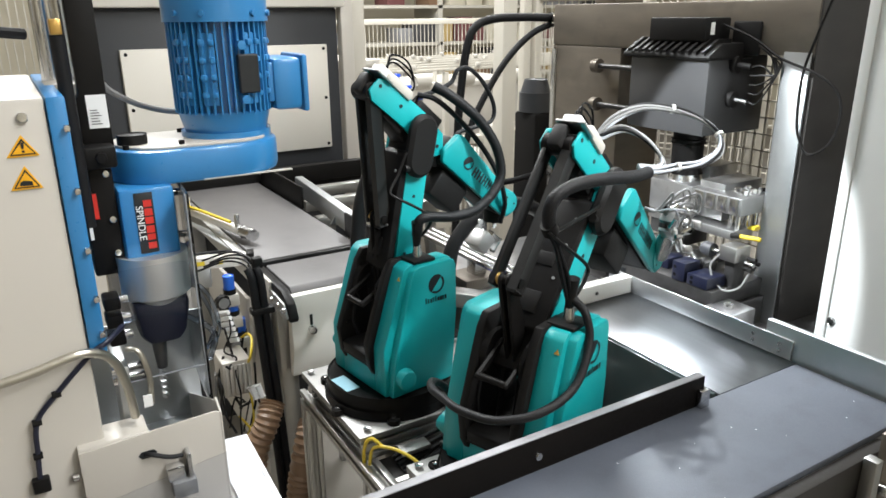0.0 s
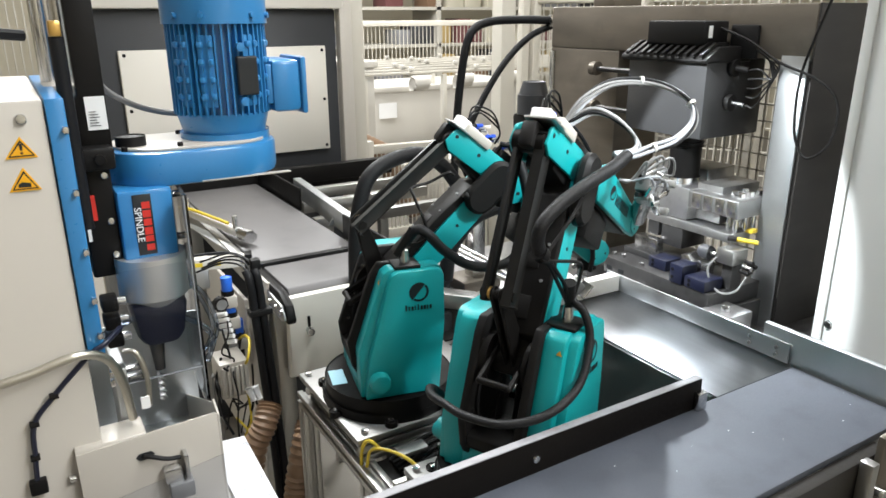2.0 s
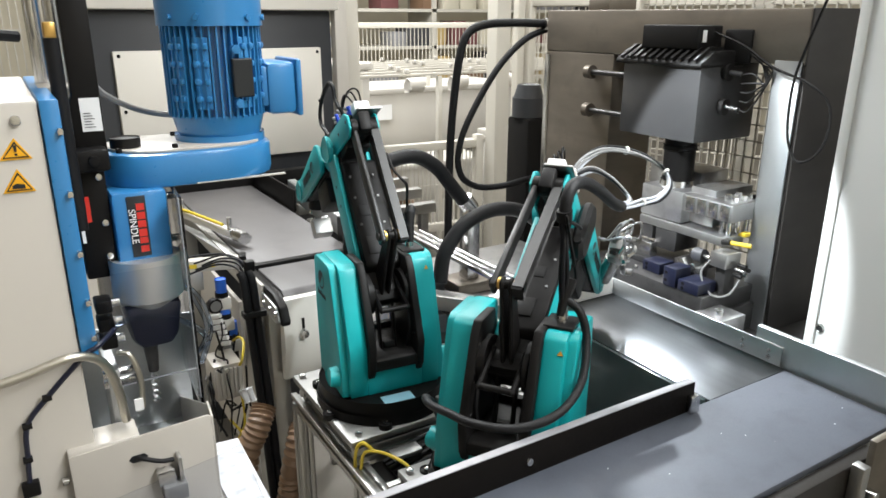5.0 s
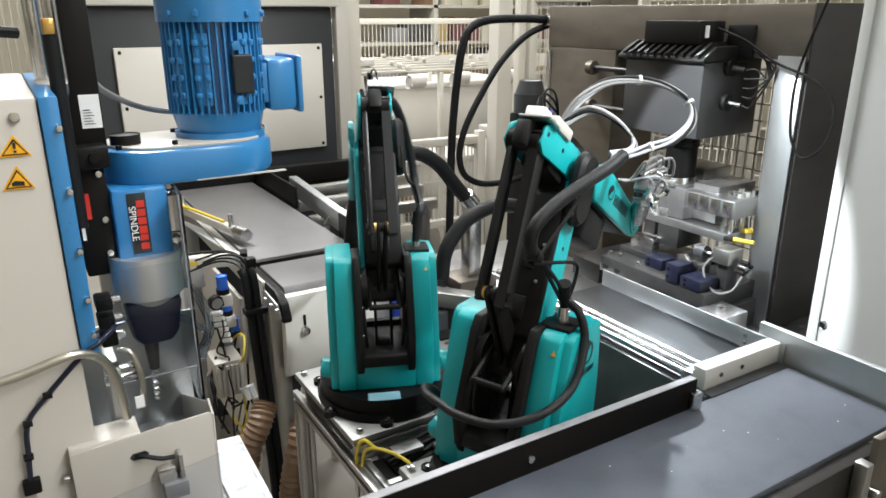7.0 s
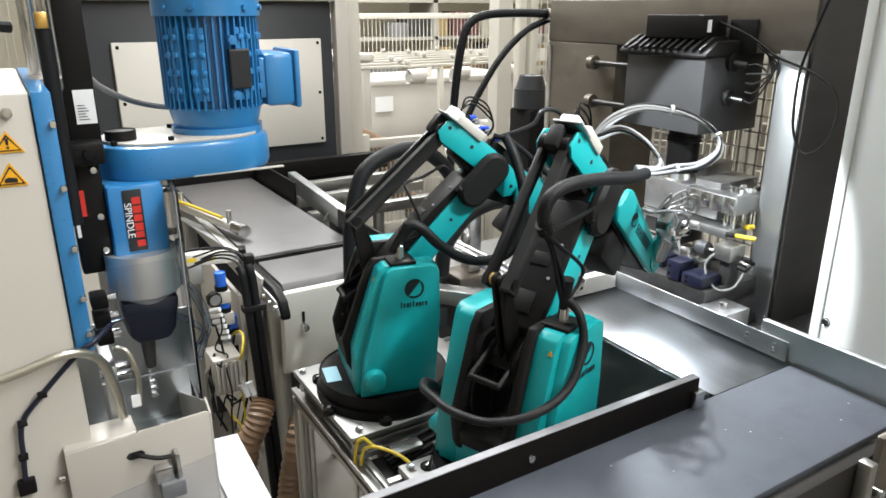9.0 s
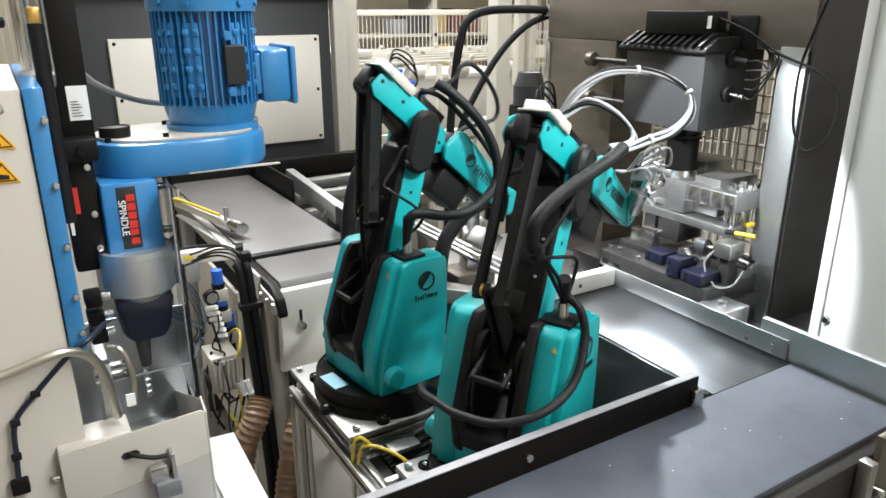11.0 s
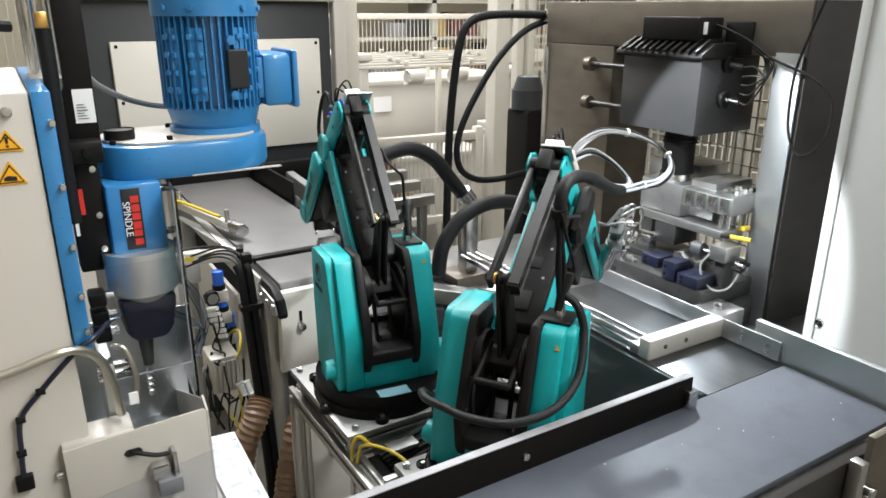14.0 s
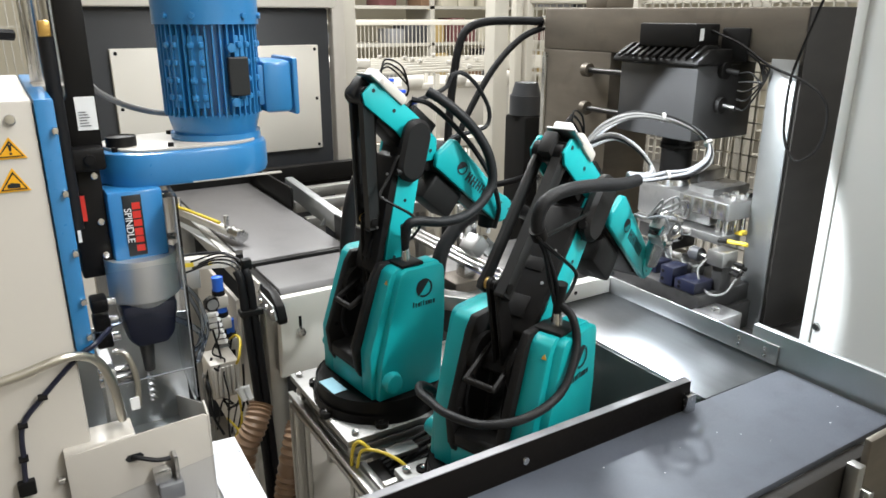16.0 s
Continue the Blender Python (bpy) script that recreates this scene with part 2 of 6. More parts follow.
def tube(pts, r, n=8, seg=8, bm=None, ribs=0.0, pitch=0.006):
    """A round hose through points; ribs: the depth of its rings."""
    L = spline(pts, n)
    if ribs:
        dense, acc = [L[0]], 0.0
        for a, b in zip(L, L[1:]):
            k = max(1, int((b - a).length / (pitch / 2)))
            dense += [a.lerp(b, (i + 1) / k) for i in range(k)]
        L = dense
    t = bm or bmesh.new()
    prev, up = None, Vector((0.3, 0.2, 1)).normalized()
    for i, p in enumerate(L):
        d = (L[min(i + 1, len(L) - 1)] - L[max(i - 1, 0)]).normalized()
        u = (up - d * up.dot(d))
        u = u.normalized() if u.length > 1e-4 else d.orthogonal().normalized()
        up = u
        v = d.cross(u)
        rr = r - (ribs if ribs and i % 2 else 0)
        ring = [t.verts.new(p + (u * math.cos(2 * math.pi * k / seg) + v * math.sin(2 * math.pi * k / seg)) * rr) for k in range(seg)]
        if prev:
            for k in range(seg):
                t.faces.new((prev[k], prev[(k + 1) % seg], ring[(k + 1) % seg], ring[k]))
        else:
            t.faces.new(ring[::-1])
        prev = ring
    t.faces.new(prev)
    return t


def letters(name, text, size, m, material, parent, label="", local=True, depth=0.0006, spacing=1.0):
    """Lettering as a mesh: read along x, its top towards y, facing z."""
    cu = bpy.data.curves.new(name, "FONT")
    cu.body, cu.size, cu.extrude, cu.align_x, cu.align_y, cu.space_character = text, size, depth, "CENTER", "CENTER", spacing
    tmp = bpy.data.objects.new("tmp_text", cu)
    scene.collection.objects.link(tmp)
    me = bpy.data.meshes.new_from_object(tmp.evaluated_get(bpy.context.evaluated_depsgraph_get()))
    bpy.data.objects.remove(tmp)
    bm = bmesh.new()
    bm.from_mesh(me)
    bpy.data.meshes.remove(me)
    bm.transform(m)
    return part(name, bm, material, parent, label, local, smooth=False)


def disc_ring(c, r0, r1, a0, a1, m, bm=None, seg=24, th=0.0006):
    """A flat ring sector in the xy plane, moved by m."""
    t = bm or bmesh.new()
    rows = []
    for i in range(seg + 1):
        a = radians(a0 + (a1 - a0) * i / seg)
        rows.append([t.verts.new(m @ Vector((c[0] + r * math.cos(a), c[1] + r * math.sin(a), th))) for r in (r0, r1)])
    for a, b in zip(rows, rows[1:]):
        t.faces.new((a[0], a[1], b[1], b[0]))
    return t


def bolt(at, axis, r, h, name, parent, material=None, local=False):
    a, d = Vector(at), Vector(axis).normalized()
    bm = cyl(a, a + d * h, r, seg=12, rb=r * 0.25)
    cyl(a + d * h * 0.98, a + d * (h * 1.02), r * 0.5, seg=6, bm=bm)
    return part(name, bm, material or STEEL, parent, "", local)


# ---- the hall ----
def hall():
    link("floor", box(-6, 9, -4, 12, -0.1, 0.0), CONCRETE)
    tagged(bpy.data.objects["floor"], "smooth beige-grey painted concrete hall floor", "floor", kind="structure")
    for nm, b in (("wall_north", (-6, 9, 9.0, 9.2)), ("wall_south", (-6, 9, -4.2, -4.0)), ("wall_west", (-6.2, -6, -4.2, 9.2)), ("wall_east", (9, 9.2, -4.2, 9.2))):
        tagged(link(nm, box(*b, 0, 5), WALLP), "cream painted factory hall wall", "wall", kind="structure")
    tagged(link("ceiling", box(-6.2, 9.2, -4.2, 9.2, 5.0, 5.1), WALLP), "pale factory hall ceiling", "ceiling", kind="structure")


def post(x, y, w, z1, mat=FENCE, z0=0.0):
    b = box(x - w / 2, x + w / 2, y - w / 2, y + w / 2, z0, z1, 0.004)
    return b


def wires(x0, x1, y0, y1, z0, z1, pitch, r, cross=0.0):
    """Upright fence wires from (x0, y0) to (x1, y1), with cross wires every so far."""
    bm = bmesh.new()
    a, b = Vector((x0, y0, 0)), Vector((x1, y1, 0))
    n = max(1, int((b - a).length / pitch))
    d = (b - a).normalized() * r
    s = Vector((-d.y, d.x, 0))
    def bar(p, q, u, v):
        vs = [bm.verts.new(e + o) for e in (p, q) for o in (u + v, u - v, -u - v, -u + v)]
        for i in range(4):
            j = (i + 1) % 4
            bm.faces.new((vs[i], vs[j], vs[4 + j], vs[4 + i]))
    for i in range(n + 1):
        p = a.lerp(b, i / n)
        bar(p + Vector((0, 0, z0)), p + Vector((0, 0, z1)), d, s)
    if cross:
        for k in range(int((z1 - z0) / cross) + 1):
            z = Vector((0, 0, z0 + k * cross))
            bar(a + z, b + z, s, Vector((0, 0, r)))
    return bm


def fence_panel(x0, y0, x1, y1, z0, z1, pitch, cross, label, rails=()):
    f = thing("safety_fence", ((x0 + x1) / 2, (y0 + y1) / 2, 0), label, "fence", "safety fence panels")
    d = (Vector((x1, y1, 0)) - Vector((x0, y0, 0))).normalized()
    ang = math.atan2(d.y, d.x)
    L = math.hypot(x1 - x0, y1 - y0)
    for s in (0.02, L - 0.02):
        p = Vector((x0, y0, 0)) + d * s
        part("post", post(p.x, p.y, 0.04, z1 + 0.04), FENCE, f)
    for z in (z0, z1, *rails):
        part("rail", box(0, L, -0.018, 0.018, z - 0.018, z + 0.018, 0.003, m=Matrix.Translation((x0, y0, 0)) @ Matrix.Rotation(ang, 4, "Z")), FENCE, f)
    w = part("wire_mesh", wires(x0, y0 and x1 or x1, y0, y1, z0, z1, pitch, 0.0022, cross), FENCE, f, smooth=False)
    w["kind"] = "stuff"
    return f


def background():
    # grinding machine cabinet behind the infeed belt
    c = thing("machine_cabinet", (0.35, 2.8, 0), "anthracite machine cabinet with pale grey front panel", "machine cabinet")
    part("body", box(0.25, 1.11, 2.62, 3.4, 0.0, 1.575, 0.008), ANTHR, c)
    part("header", box(0.25, 1.13, 2.58, 3.42, 1.575, 1.85, 0.01), WARMWHITE, c, "light grey top section")
    p = part("front_panel", box(0.335, 1.055, 2.596, 2.62, 1.06, 1.445, 0.004), WARMWHITE, c, "light grey screwed sheet panel")
    for x in (0.352, 1.04):
        for z in (1.43, 1.25, 1.075):
            bolt((x, 2.598, z), (0, -1, 0), 0.006, 0.004, "screw", p, BLACK)
    part("base_ledge", box(0.25, 1.13, 2.5, 2.62, 0.93, 0.985, 0.004), BLACK, c)
    part("corner_strip", box(1.112, 1.16, 2.585, 2.63, 0, 1.85, 0.003), GREY, c)
    # tall fence posts and mesh panels
    for x, y, w in ((1.24, 2.75, 0.062), (1.92, 2.66, 0.075), (2.06, 2.7, 0.04), (2.42, 2.3, 0.05), (2.0, 1.42, 0.05)):
        f = thing("fence_post", (x, y, 0), "cream powder-coated square fence post", "post", "fence posts")
        part("column", post(x, y, w, 2.4), FENCE, f)
        part("foot_plate", box(x - w, x + w, y - w, y + w, 0, 0.012, 0.003), FENCE, f)
    fence_panel(1.28, 2.78, 1.88, 2.72, 0.62, 1.0, 0.02, 0.2, "low cream wire mesh fence panel", ())
    fence_panel(1.55, 4.6, 3.6, 4.3, 1.0, 1.50, 0.028, 0.25, "cream wire mesh fence panel with rails", (1.2,))
    fence_panel(2.1, 2.7, 2.9, 1.5, 0.5, 1.62, 0.03, 0.1, "cream wire mesh fence panel beside the press", ())
    fence_panel(-0.6, 3.5, 0.3, 3.6, 0.9, 1.75, 0.03, 0.2, "cream wire mesh fence panel behind the column", ())
    fence_panel(1.75, 1.7, 1.75, 0.9, 0.6, 1.9, 0.028, 0.045, "light wire mesh guard behind the press", ())
    # pale conveyor boxes and rails behind the fence
    for (x, y, z, w, d, h, l) in ((1.45, 3.45, 0.0, 0.20, 0.5, 1.34, "white ribbed plastic column"), (2.32, 4.15, 0.78, 1.25, 0.5, 0.36, "long pale bin with a printed label"),
                                  (2.75, 3.15, 0.55, 0.9, 0.4, 0.40, "pale bin beneath the rack rails"), (2.0, 3.6, 0.55, 0.8, 0.35, 0.22, "low pale bin on the rack")):
        t = thing("storage_bin", (x, y, 0), l, "bin", "pale bins")
        part("shell", box(x - w / 2, x + w / 2, y - d / 2, y + d / 2, z, z + h, 0.015), CRATE, t)
        part("rim", box(x - w / 2 - 0.012, x + w / 2 + 0.012, y - d / 2 - 0.012, y + d / 2 + 0.012, z + h - 0.03, z + h + 0.004, 0.006), CRATE, t)
        if z:
            for sx in (-0.4, 0.4):
                part("foot", box(x + sx * w - 0.02, x + sx * w + 0.02, y - 0.02, y + 0.02, 0, z), FENCE, t)
        if "label" in l:
            part("paper_label", box(x - 0.42, x - 0.30, y - d / 2 - 0.016, y - d / 2 - 0.0125, z + 0.18, z + 0.27), WPRINT, t)
    r = thing("roller_rack", (2.0, 3.3, 0), "cream steel rack with parallel rails and rollers", "rack")
    for k in range(7):
        y = 2.98 + 0.16 * k
        part("rail", box(1.36, 3.1, y, y + 0.010, 1.290, 1.303, 0.002), FENCE, r)
        part("drive_cord", box(1.40, 3.0, y + 0.012, y + 0.020, 1.292, 1.298, 0.001), GCABLE, r, "dark drive cord")
        for x in (1.62, 1.98, 2.35, 2.75):
            part("roller_head", box(x + 0.04 * (k % 3), x + 0.025 + 0.04 * (k % 3), y - 0.006, y + 0.012, 1.303, 1.322, 0.004), CRATE, r)
    for x in (1.38, 1.8, 2.3, 3.05):
        for y in (2.98, 3.94):
            part("leg", box(x, x + 0.025, y, y + 0.025, 0, 1.285, 0.003), FENCE, r)
    for y, z in ((2.97, 0.95),):
        part("cross_rail", box(1.36, 3.1, y, y + 0.02, z, z + 0.025, 0.003), FENCE, r)
    for x in (1.62, 1.86, 2.14):
        part("idler", cyl((x, 2.96, 1.252), (x + 0.085, 2.96, 1.252), 0.034, seg=24, rb=0.012), CRATE, r)
    # shelving with stock far behind
    s = thing("stock_shelf", (3.2, 6.6, 0), "far cream shelving packed with small parts boxes", "shelf")
    for z in (0.9, 1.25, 1.6, 1.95, 2.3):
        part("shelf_board", box(1.4, 6.2, 6.4, 6.9, z, z + 0.03), FENCE, s)
    for x in (1.4, 2.6, 3.8, 5.0, 6.15):
        part("upright", box(x, x + 0.05, 6.4, 6.9, 0, 2.5), FENCE, s)
    rnd = random.Random(5)
    cols = [M("stock_" + n, c, 0.6, var=0.1) for n, c in (("brown", (0.2, 0.12, 0.07)), ("grey", (0.25, 0.25, 0.26)), ("cream", (0.6, 0.56, 0.45)), ("dark", (0.05, 0.05, 0.055)), ("ochre", (0.42, 0.3, 0.12)), ("maroon", (0.16, 0.06, 0.06)))]
    for z in (0.93, 1.28, 1.63, 1.98):
        x = 1.5
        while x < 6.0:
            w, h = rnd.uniform(0.08, 0.28), rnd.uniform(0.08, 0.28)
            if rnd.random() < 0.8:
                t = thing("stock_box", (x, 6.5, z), "small stock box on the far shelf", "box", "stock boxes")
                part("carton", box(x, x + w, 6.42, 6.7, z, z + h, 0.006), rnd.choice(cols), t)
            x += w + rnd.uniform(0.01, 0.1)
    t = thing("leaning_sheets", (1.45, 4.2, 0), "pale sheets leaning upright against a stand", "sheets")
    for k in range(4):
        part("sheet", box(1.3 + 0.06 * k, 1.325 + 0.06 * k, 4.0, 4.3, 0.0, 1.75, 0.003), WPRINT, t)
    # aluminium conveyor and round brown duct behind the robots
    d = thing("exhaust_duct", (1.45, 2.9, 0), "brown paper exhaust duct with foil collar", "duct")
    part("pipe", tube([(1.30, 2.92, 1.02), (1.39, 2.91, 0.975), (1.456, 2.9, 0.925), (1.495, 2.9, 0.784), (1.613, 2.9, 0.643)], 0.05, 8, 20, ribs=0.002, pitch=0.02), COPPERH, d)
    part("foil_collar", tube([(1.60, 2.9, 0.655), (1.64, 2.9, 0.58), (1.69, 2.9, 0.50), (1.72, 2.9, 0.2), (1.72, 2.9, 0.01)], 0.056, 6, 20), ALU, d)


# ---- infeed conveyor ----
def infeed():
    z = 0.985
    c = thing("infeed_conveyor", (0.6, 2.0, 0), "grey belt conveyor with black side guides", "conveyor")
    part("belt", box(0.452, 0.712, 1.62, 3.0, z - 0.012, z, 0.004), BELT2, c, "worn dark grey conveyor belt")
    part("nose_belt", prism([(1.408, z - 0.03), (1.412, z - 0.012), (1.425, z - 0.001), (1.59, z - 0.001), (1.59, z - 0.02), (1.44, z - 0.035)], "x", 0.458, 0.706, 0.004), BELT2, c)
    part("gap_bar", box(0.445, 0.72, 1.598, 1.618, z - 0.02, z + 0.004, 0.002), BLACK, c)
    part("side_rail", prism([(1.345, z - 0.045), (1.36, z - 0.015), (1.40, z + 0.004), (1.60, z + 0.004), (1.60, z - 0.05), (1.35, z - 0.055)], "x", 0.43, 0.45, 0.004), BLACK, c)
    part("tension_plate", prism([(1.35, z - 0.044), (1.37, z - 0.016), (1.55, z - 0.005), (1.55, z - 0.03), (1.375, z - 0.054)], "x", 0.424, 0.43, 0.003), ALUPLATE, c)
    for y in (1.365, 1.40, 1.44):
        bolt((0.424, y, z - 0.028), (-1, 0, 0), 0.006, 0.004, "screw", c)
    part("side_rail", box(0.425, 0.45, 1.62, 2.95, z - 0.05, z - 0.004, 0.003), ALU, c)
    part("guide", box(0.72, 0.728, 2.05, 2.95, z - 0.005, z + 0.065, 0.002), BLACK, c)
    part("guide", box(0.72, 0.728, 1.45, 1.72, z - 0.005, z + 0.06, 0.002), BLACK, c)
    for y in (1.5, 1.66):
        bolt((0.72, y, z + 0.03), (-1, 0, 0), 0.006, 0.003, "screw", c, ALU)
    part("deflector", prism([(0.740, 1.72), (0.742, 1.72), (0.786, 2.28), (0.784, 2.28)], "z", z - 0.01, z + 0.045, 0.0003), GALV, c)
    part("gusset", prism([(0.735, z - 0.01), (0.775, z + 0.045), (0.80, z - 0.01)], "y", 1.86, 1.863), GALV, c)
    part("gusset", prism([(0.73, z - 0.01), (0.745, z + 0.045), (0.80, z - 0.01)], "y", 1.725, 1.728), GALV, c)
    part("deflector_lip", prism([(0.742, 1.72), (0.765, 1.72), (0.810, 2.28), (0.786, 2.28)], "z", z + 0.043, z + 0.046, 0.0005), GALV, c)
    part("far_guide", box(0.45, 1.25, 2.46, 2.50, z - 0.02, z + 0.04, 0.003), BLACK, c)
    part("apron", prism([(1.385, z - 0.13), (1.388, z - 0.012), (1.405, z - 0.010), (1.42, z - 0.21), (1.405, z - 0.21)], "x", 0.445, 0.70, 0.003), WARMWHITE, c, "white sheet apron below the belt nose")
    bolt((0.49, 1.388, z - 0.095), (0, -1, 0), 0.009, 0.014, "knob", c)
    part("slot", box(0.487, 0.493, 1.3845, 1.3885, z - 0.085, z - 0.06), BLACK, c)
    for x, y in ((0.45, 1.46), (0.70, 1.46), (0.45, 2.3), (0.70, 2.3)):
        part("leg", box(x - 0.02, x + 0.02, y - 0.02, y + 0.02, 0, z - 0.05, 0.003), ALU, c)
    part("side_panel", box(0.395, 0.405, 1.55, 1.95, 0.5, z - 0.06, 0.002), GREY, c)
    # cross conveyor in aluminium behind
    a = thing("cross_rail", (1.0, 2.1, 0), "aluminium profile rails with small cylinders", "rail")
    for y, zz in ((2.28, 0.95), (2.18, 0.93), (2.08, 0.9)):
        part("profile", box(0.78, 1.25, y, y + 0.035, zz, zz + 0.035, 0.003), ALU, a)
    for x in (0.82, 1.02, 1.2):
        part("leg", box(x, x + 0.03, 2.1, 2.13, 0, 0.93, 0.003), ALU, a)


# ---- robot table ----
def profile(bm, p0, p1, w=0.03):
    """A slotted square profile between two points along one axis."""
    a, b = Vector(p0), Vector(p1)
    ax = max(range(3), key=lambda i: abs((b - a)[i]))
    lo, hi = Vector(map(min, a, b)), Vector(map(max, a, b))
    e = [w / 2] * 3
    e[ax] = 0
    g = 0.004
    o = [i for i in range(3) if i != ax]
    # four corner lips and a recessed core give the slots
    for su in (-1, 1):
        for sv in (-1, 1):
            l2, h2 = lo.copy(), hi.copy()
            for i, s in zip(o, (su, sv)):
                c = lo[i]
                l2[i], h2[i] = (c + g, c + w / 2) if s > 0 else (c - w / 2, c - g)
            box(l2.x, h2.x, l2.y, h2.y, l2.z, h2.z, 0.0015, bm)
    l2, h2 = lo.copy(), hi.copy()
    for i in o:
        l2[i] -= w / 2 - 0.007
        h2[i] += w / 2 - 0.007
    box(l2.x, h2.x, l2.y, h2.y, l2.z, h2.z, 0, bm)
    return bm


TZ = 0.905


def robot_table():
    t = thing("robot_table", (0.6, 0.95, 0), "aluminium profile table with milled mounting plates", "table")
    part("mounting_plate", box(0.39, 0.70, 0.915, 1.18, TZ - 0.012, TZ, 0.0015), TABLEPLATE, t)
    part("mounting_plate", box(0.42, 0.74, 0.63, 0.815, TZ - 0.012, TZ, 0.0015), TABLEPLATE, t)
    part("cable_deck", box(0.42, 0.80, 0.815, 0.915, TZ - 0.06, TZ - 0.05, 0.001), BLACK, t)
    for y in (0.93, 1.165, 0.66, 0.80):
        part("crossbar", profile(None or bmesh.new(), (0.40, y, TZ - 0.03), (0.78, y, TZ - 0.03)), ALU, t)
    for x in (0.405, 0.76):
        part("long_rail", profile(bmesh.new(), (x, 0.62, TZ - 0.062), (x, 1.2, TZ - 0.062)), ALU, t)
        part("low_rail", profile(bmesh.new(), (x, 0.62, 0.35), (x, 1.2, 0.35)), ALU, t)
        for y in (0.66, 0.90, 1.185):
            part("leg", profile(bmesh.new(), (x, y, 0.0), (x, y, TZ - 0.078)), ALU, t)
    for x, y in ((0.403, 1.165), (0.41, 0.93), (0.433, 0.80), (0.433, 0.65)):
        bolt((x, y, TZ), (0, 0, 1), 0.006, 0.004, "bolt", t)
    g = thing("earth_cable", (0.41, 0.86, TZ), "green-yellow earth cable hooked over the table rail", "cable")
    part("cable", tube([(0.40, 0.905, 0.86), (0.405, 0.895, 0.895), (0.425, 0.86, 0.905), (0.445, 0.82, 0.895), (0.45, 0.80, 0.86)], 0.0028), YCABLE, g)
    part("cable", tube([(0.398, 0.92, 0.80), (0.396, 0.915, 0.88), (0.402, 0.90, 0.91), (0.415, 0.885, 0.90)], 0.003), YCABLE, g)
    w = thing("cable_bundle", (0.6, 0.865, TZ), "bundle of black cables between the robot plates", "cables")
    rnd = random.Random(3)
    for k in range(7):
        y = 0.835 + 0.011 * k
        part("cable", tube([(0.44, y, TZ - 0.045), (0.52, y + rnd.uniform(-0.01, 0.01), TZ - 0.03 + rnd.uniform(0, 0.012)), (0.62, y + rnd.uniform(-0.012, 0.012), TZ - 0.025), (0.78, y + 0.02, TZ - 0.035)], 0.0045, seg=6), RUBBER, w)
    part("cable_plate", box(0.44, 0.49, 0.86, 0.885, TZ - 0.02, TZ - 0.012, 0.001), ALUPLATE, w)
    part("cable_plate", box(0.505, 0.55, 0.835, 0.86, TZ - 0.02, TZ - 0.012, 0.001), ALUPLATE, w)


# ---- robots ----
XS, HS, L1 = -0.0043, 0.2005, 0.2776


def base_ring(at):
    x, y, z = at
    b = thing("swivel_ring", (x, y, z), "black round swivel ring bolted to the table plate", "swivel ring", "swivel rings")
    part("flange", cyl((x, y, z), (x, y, z + 0.014), 0.119, seg=56, rb=0.003), BLACK, b)
    part("ring", cyl((x, y, z + 0.014), (x, y, z + 0.036), 0.115, 0.113, seg=56, rb=0.004), BLACK, b)
    for a in (-165, -115, -60, 20, 80, 140):
        p = Vector((x + 0.122 * math.cos(radians(a)), y + 0.122 * math.sin(radians(a)), z))
        lug = part("lug", cyl(p, p + Vector((0, 0, 0.007)), 0.011, seg=16, rb=0.002), BLACK, b)
        bolt(p + Vector((0, 0, 0.007)), (0, 0, 1), 0.0045, 0.003, "bolt", lug)
    part("plug", box(x + 0.045, x + 0.070, y - 0.145, y - 0.108, z + 0.008, z + 0.03, 0.003), ALUPLATE, b)
    return b


def bar2d(bm, a, b, w0, w1, y0, y1, r=0.003):
    """A tapered bar in the xz plane between two pivots, with round ends."""
    a, b = Vector((a[0], a[1])), Vector((b[0], b[1]))
    ang = math.atan2((b - a).y, (b - a).x)
    pts = []
    for k in range(9):
        t = ang + math.pi / 2 + math.pi * k / 8
        pts.append((a.x + w0 * math.cos(t), a.y + w0 * math.sin(t)))
    for k in range(9):
        t = ang - math.pi / 2 + math.pi * k / 8
        pts.append((b.x + w1 * math.cos(t), b.y + w1 * math.sin(t)))
    return prism(pts, "y", y0, y1, r, bm, seg=1)


def logo(m, s, name, parent):
    bm = disc_ring((0, 0), 0, s, 50, 230, m)
    disc_ring((0, 0), s * 0.78, s, 235, 405, m, bm)
    return part(name, bm, BPRINT, parent, "round two-part black emblem", True, smooth=False)


def side_m(x, z, y, sign, tilt=0.0):
    """A place on a robot's flank for print: sign -1 for its right side, 1 for its left."""
    if sign < 0:
        return Matrix.Translation((x, y, z)) @ Matrix.Rotation(radians(90), 4, "X") @ Matrix.Rotation(tilt, 4, "Z")
    return Matrix.Translation((x, y, z)) @ Matrix.Rotation(radians(180), 4, "Z") @ Matrix.Rotation(radians(90), 4, "X") @ Matrix.Rotation(tilt, 4, "Z")


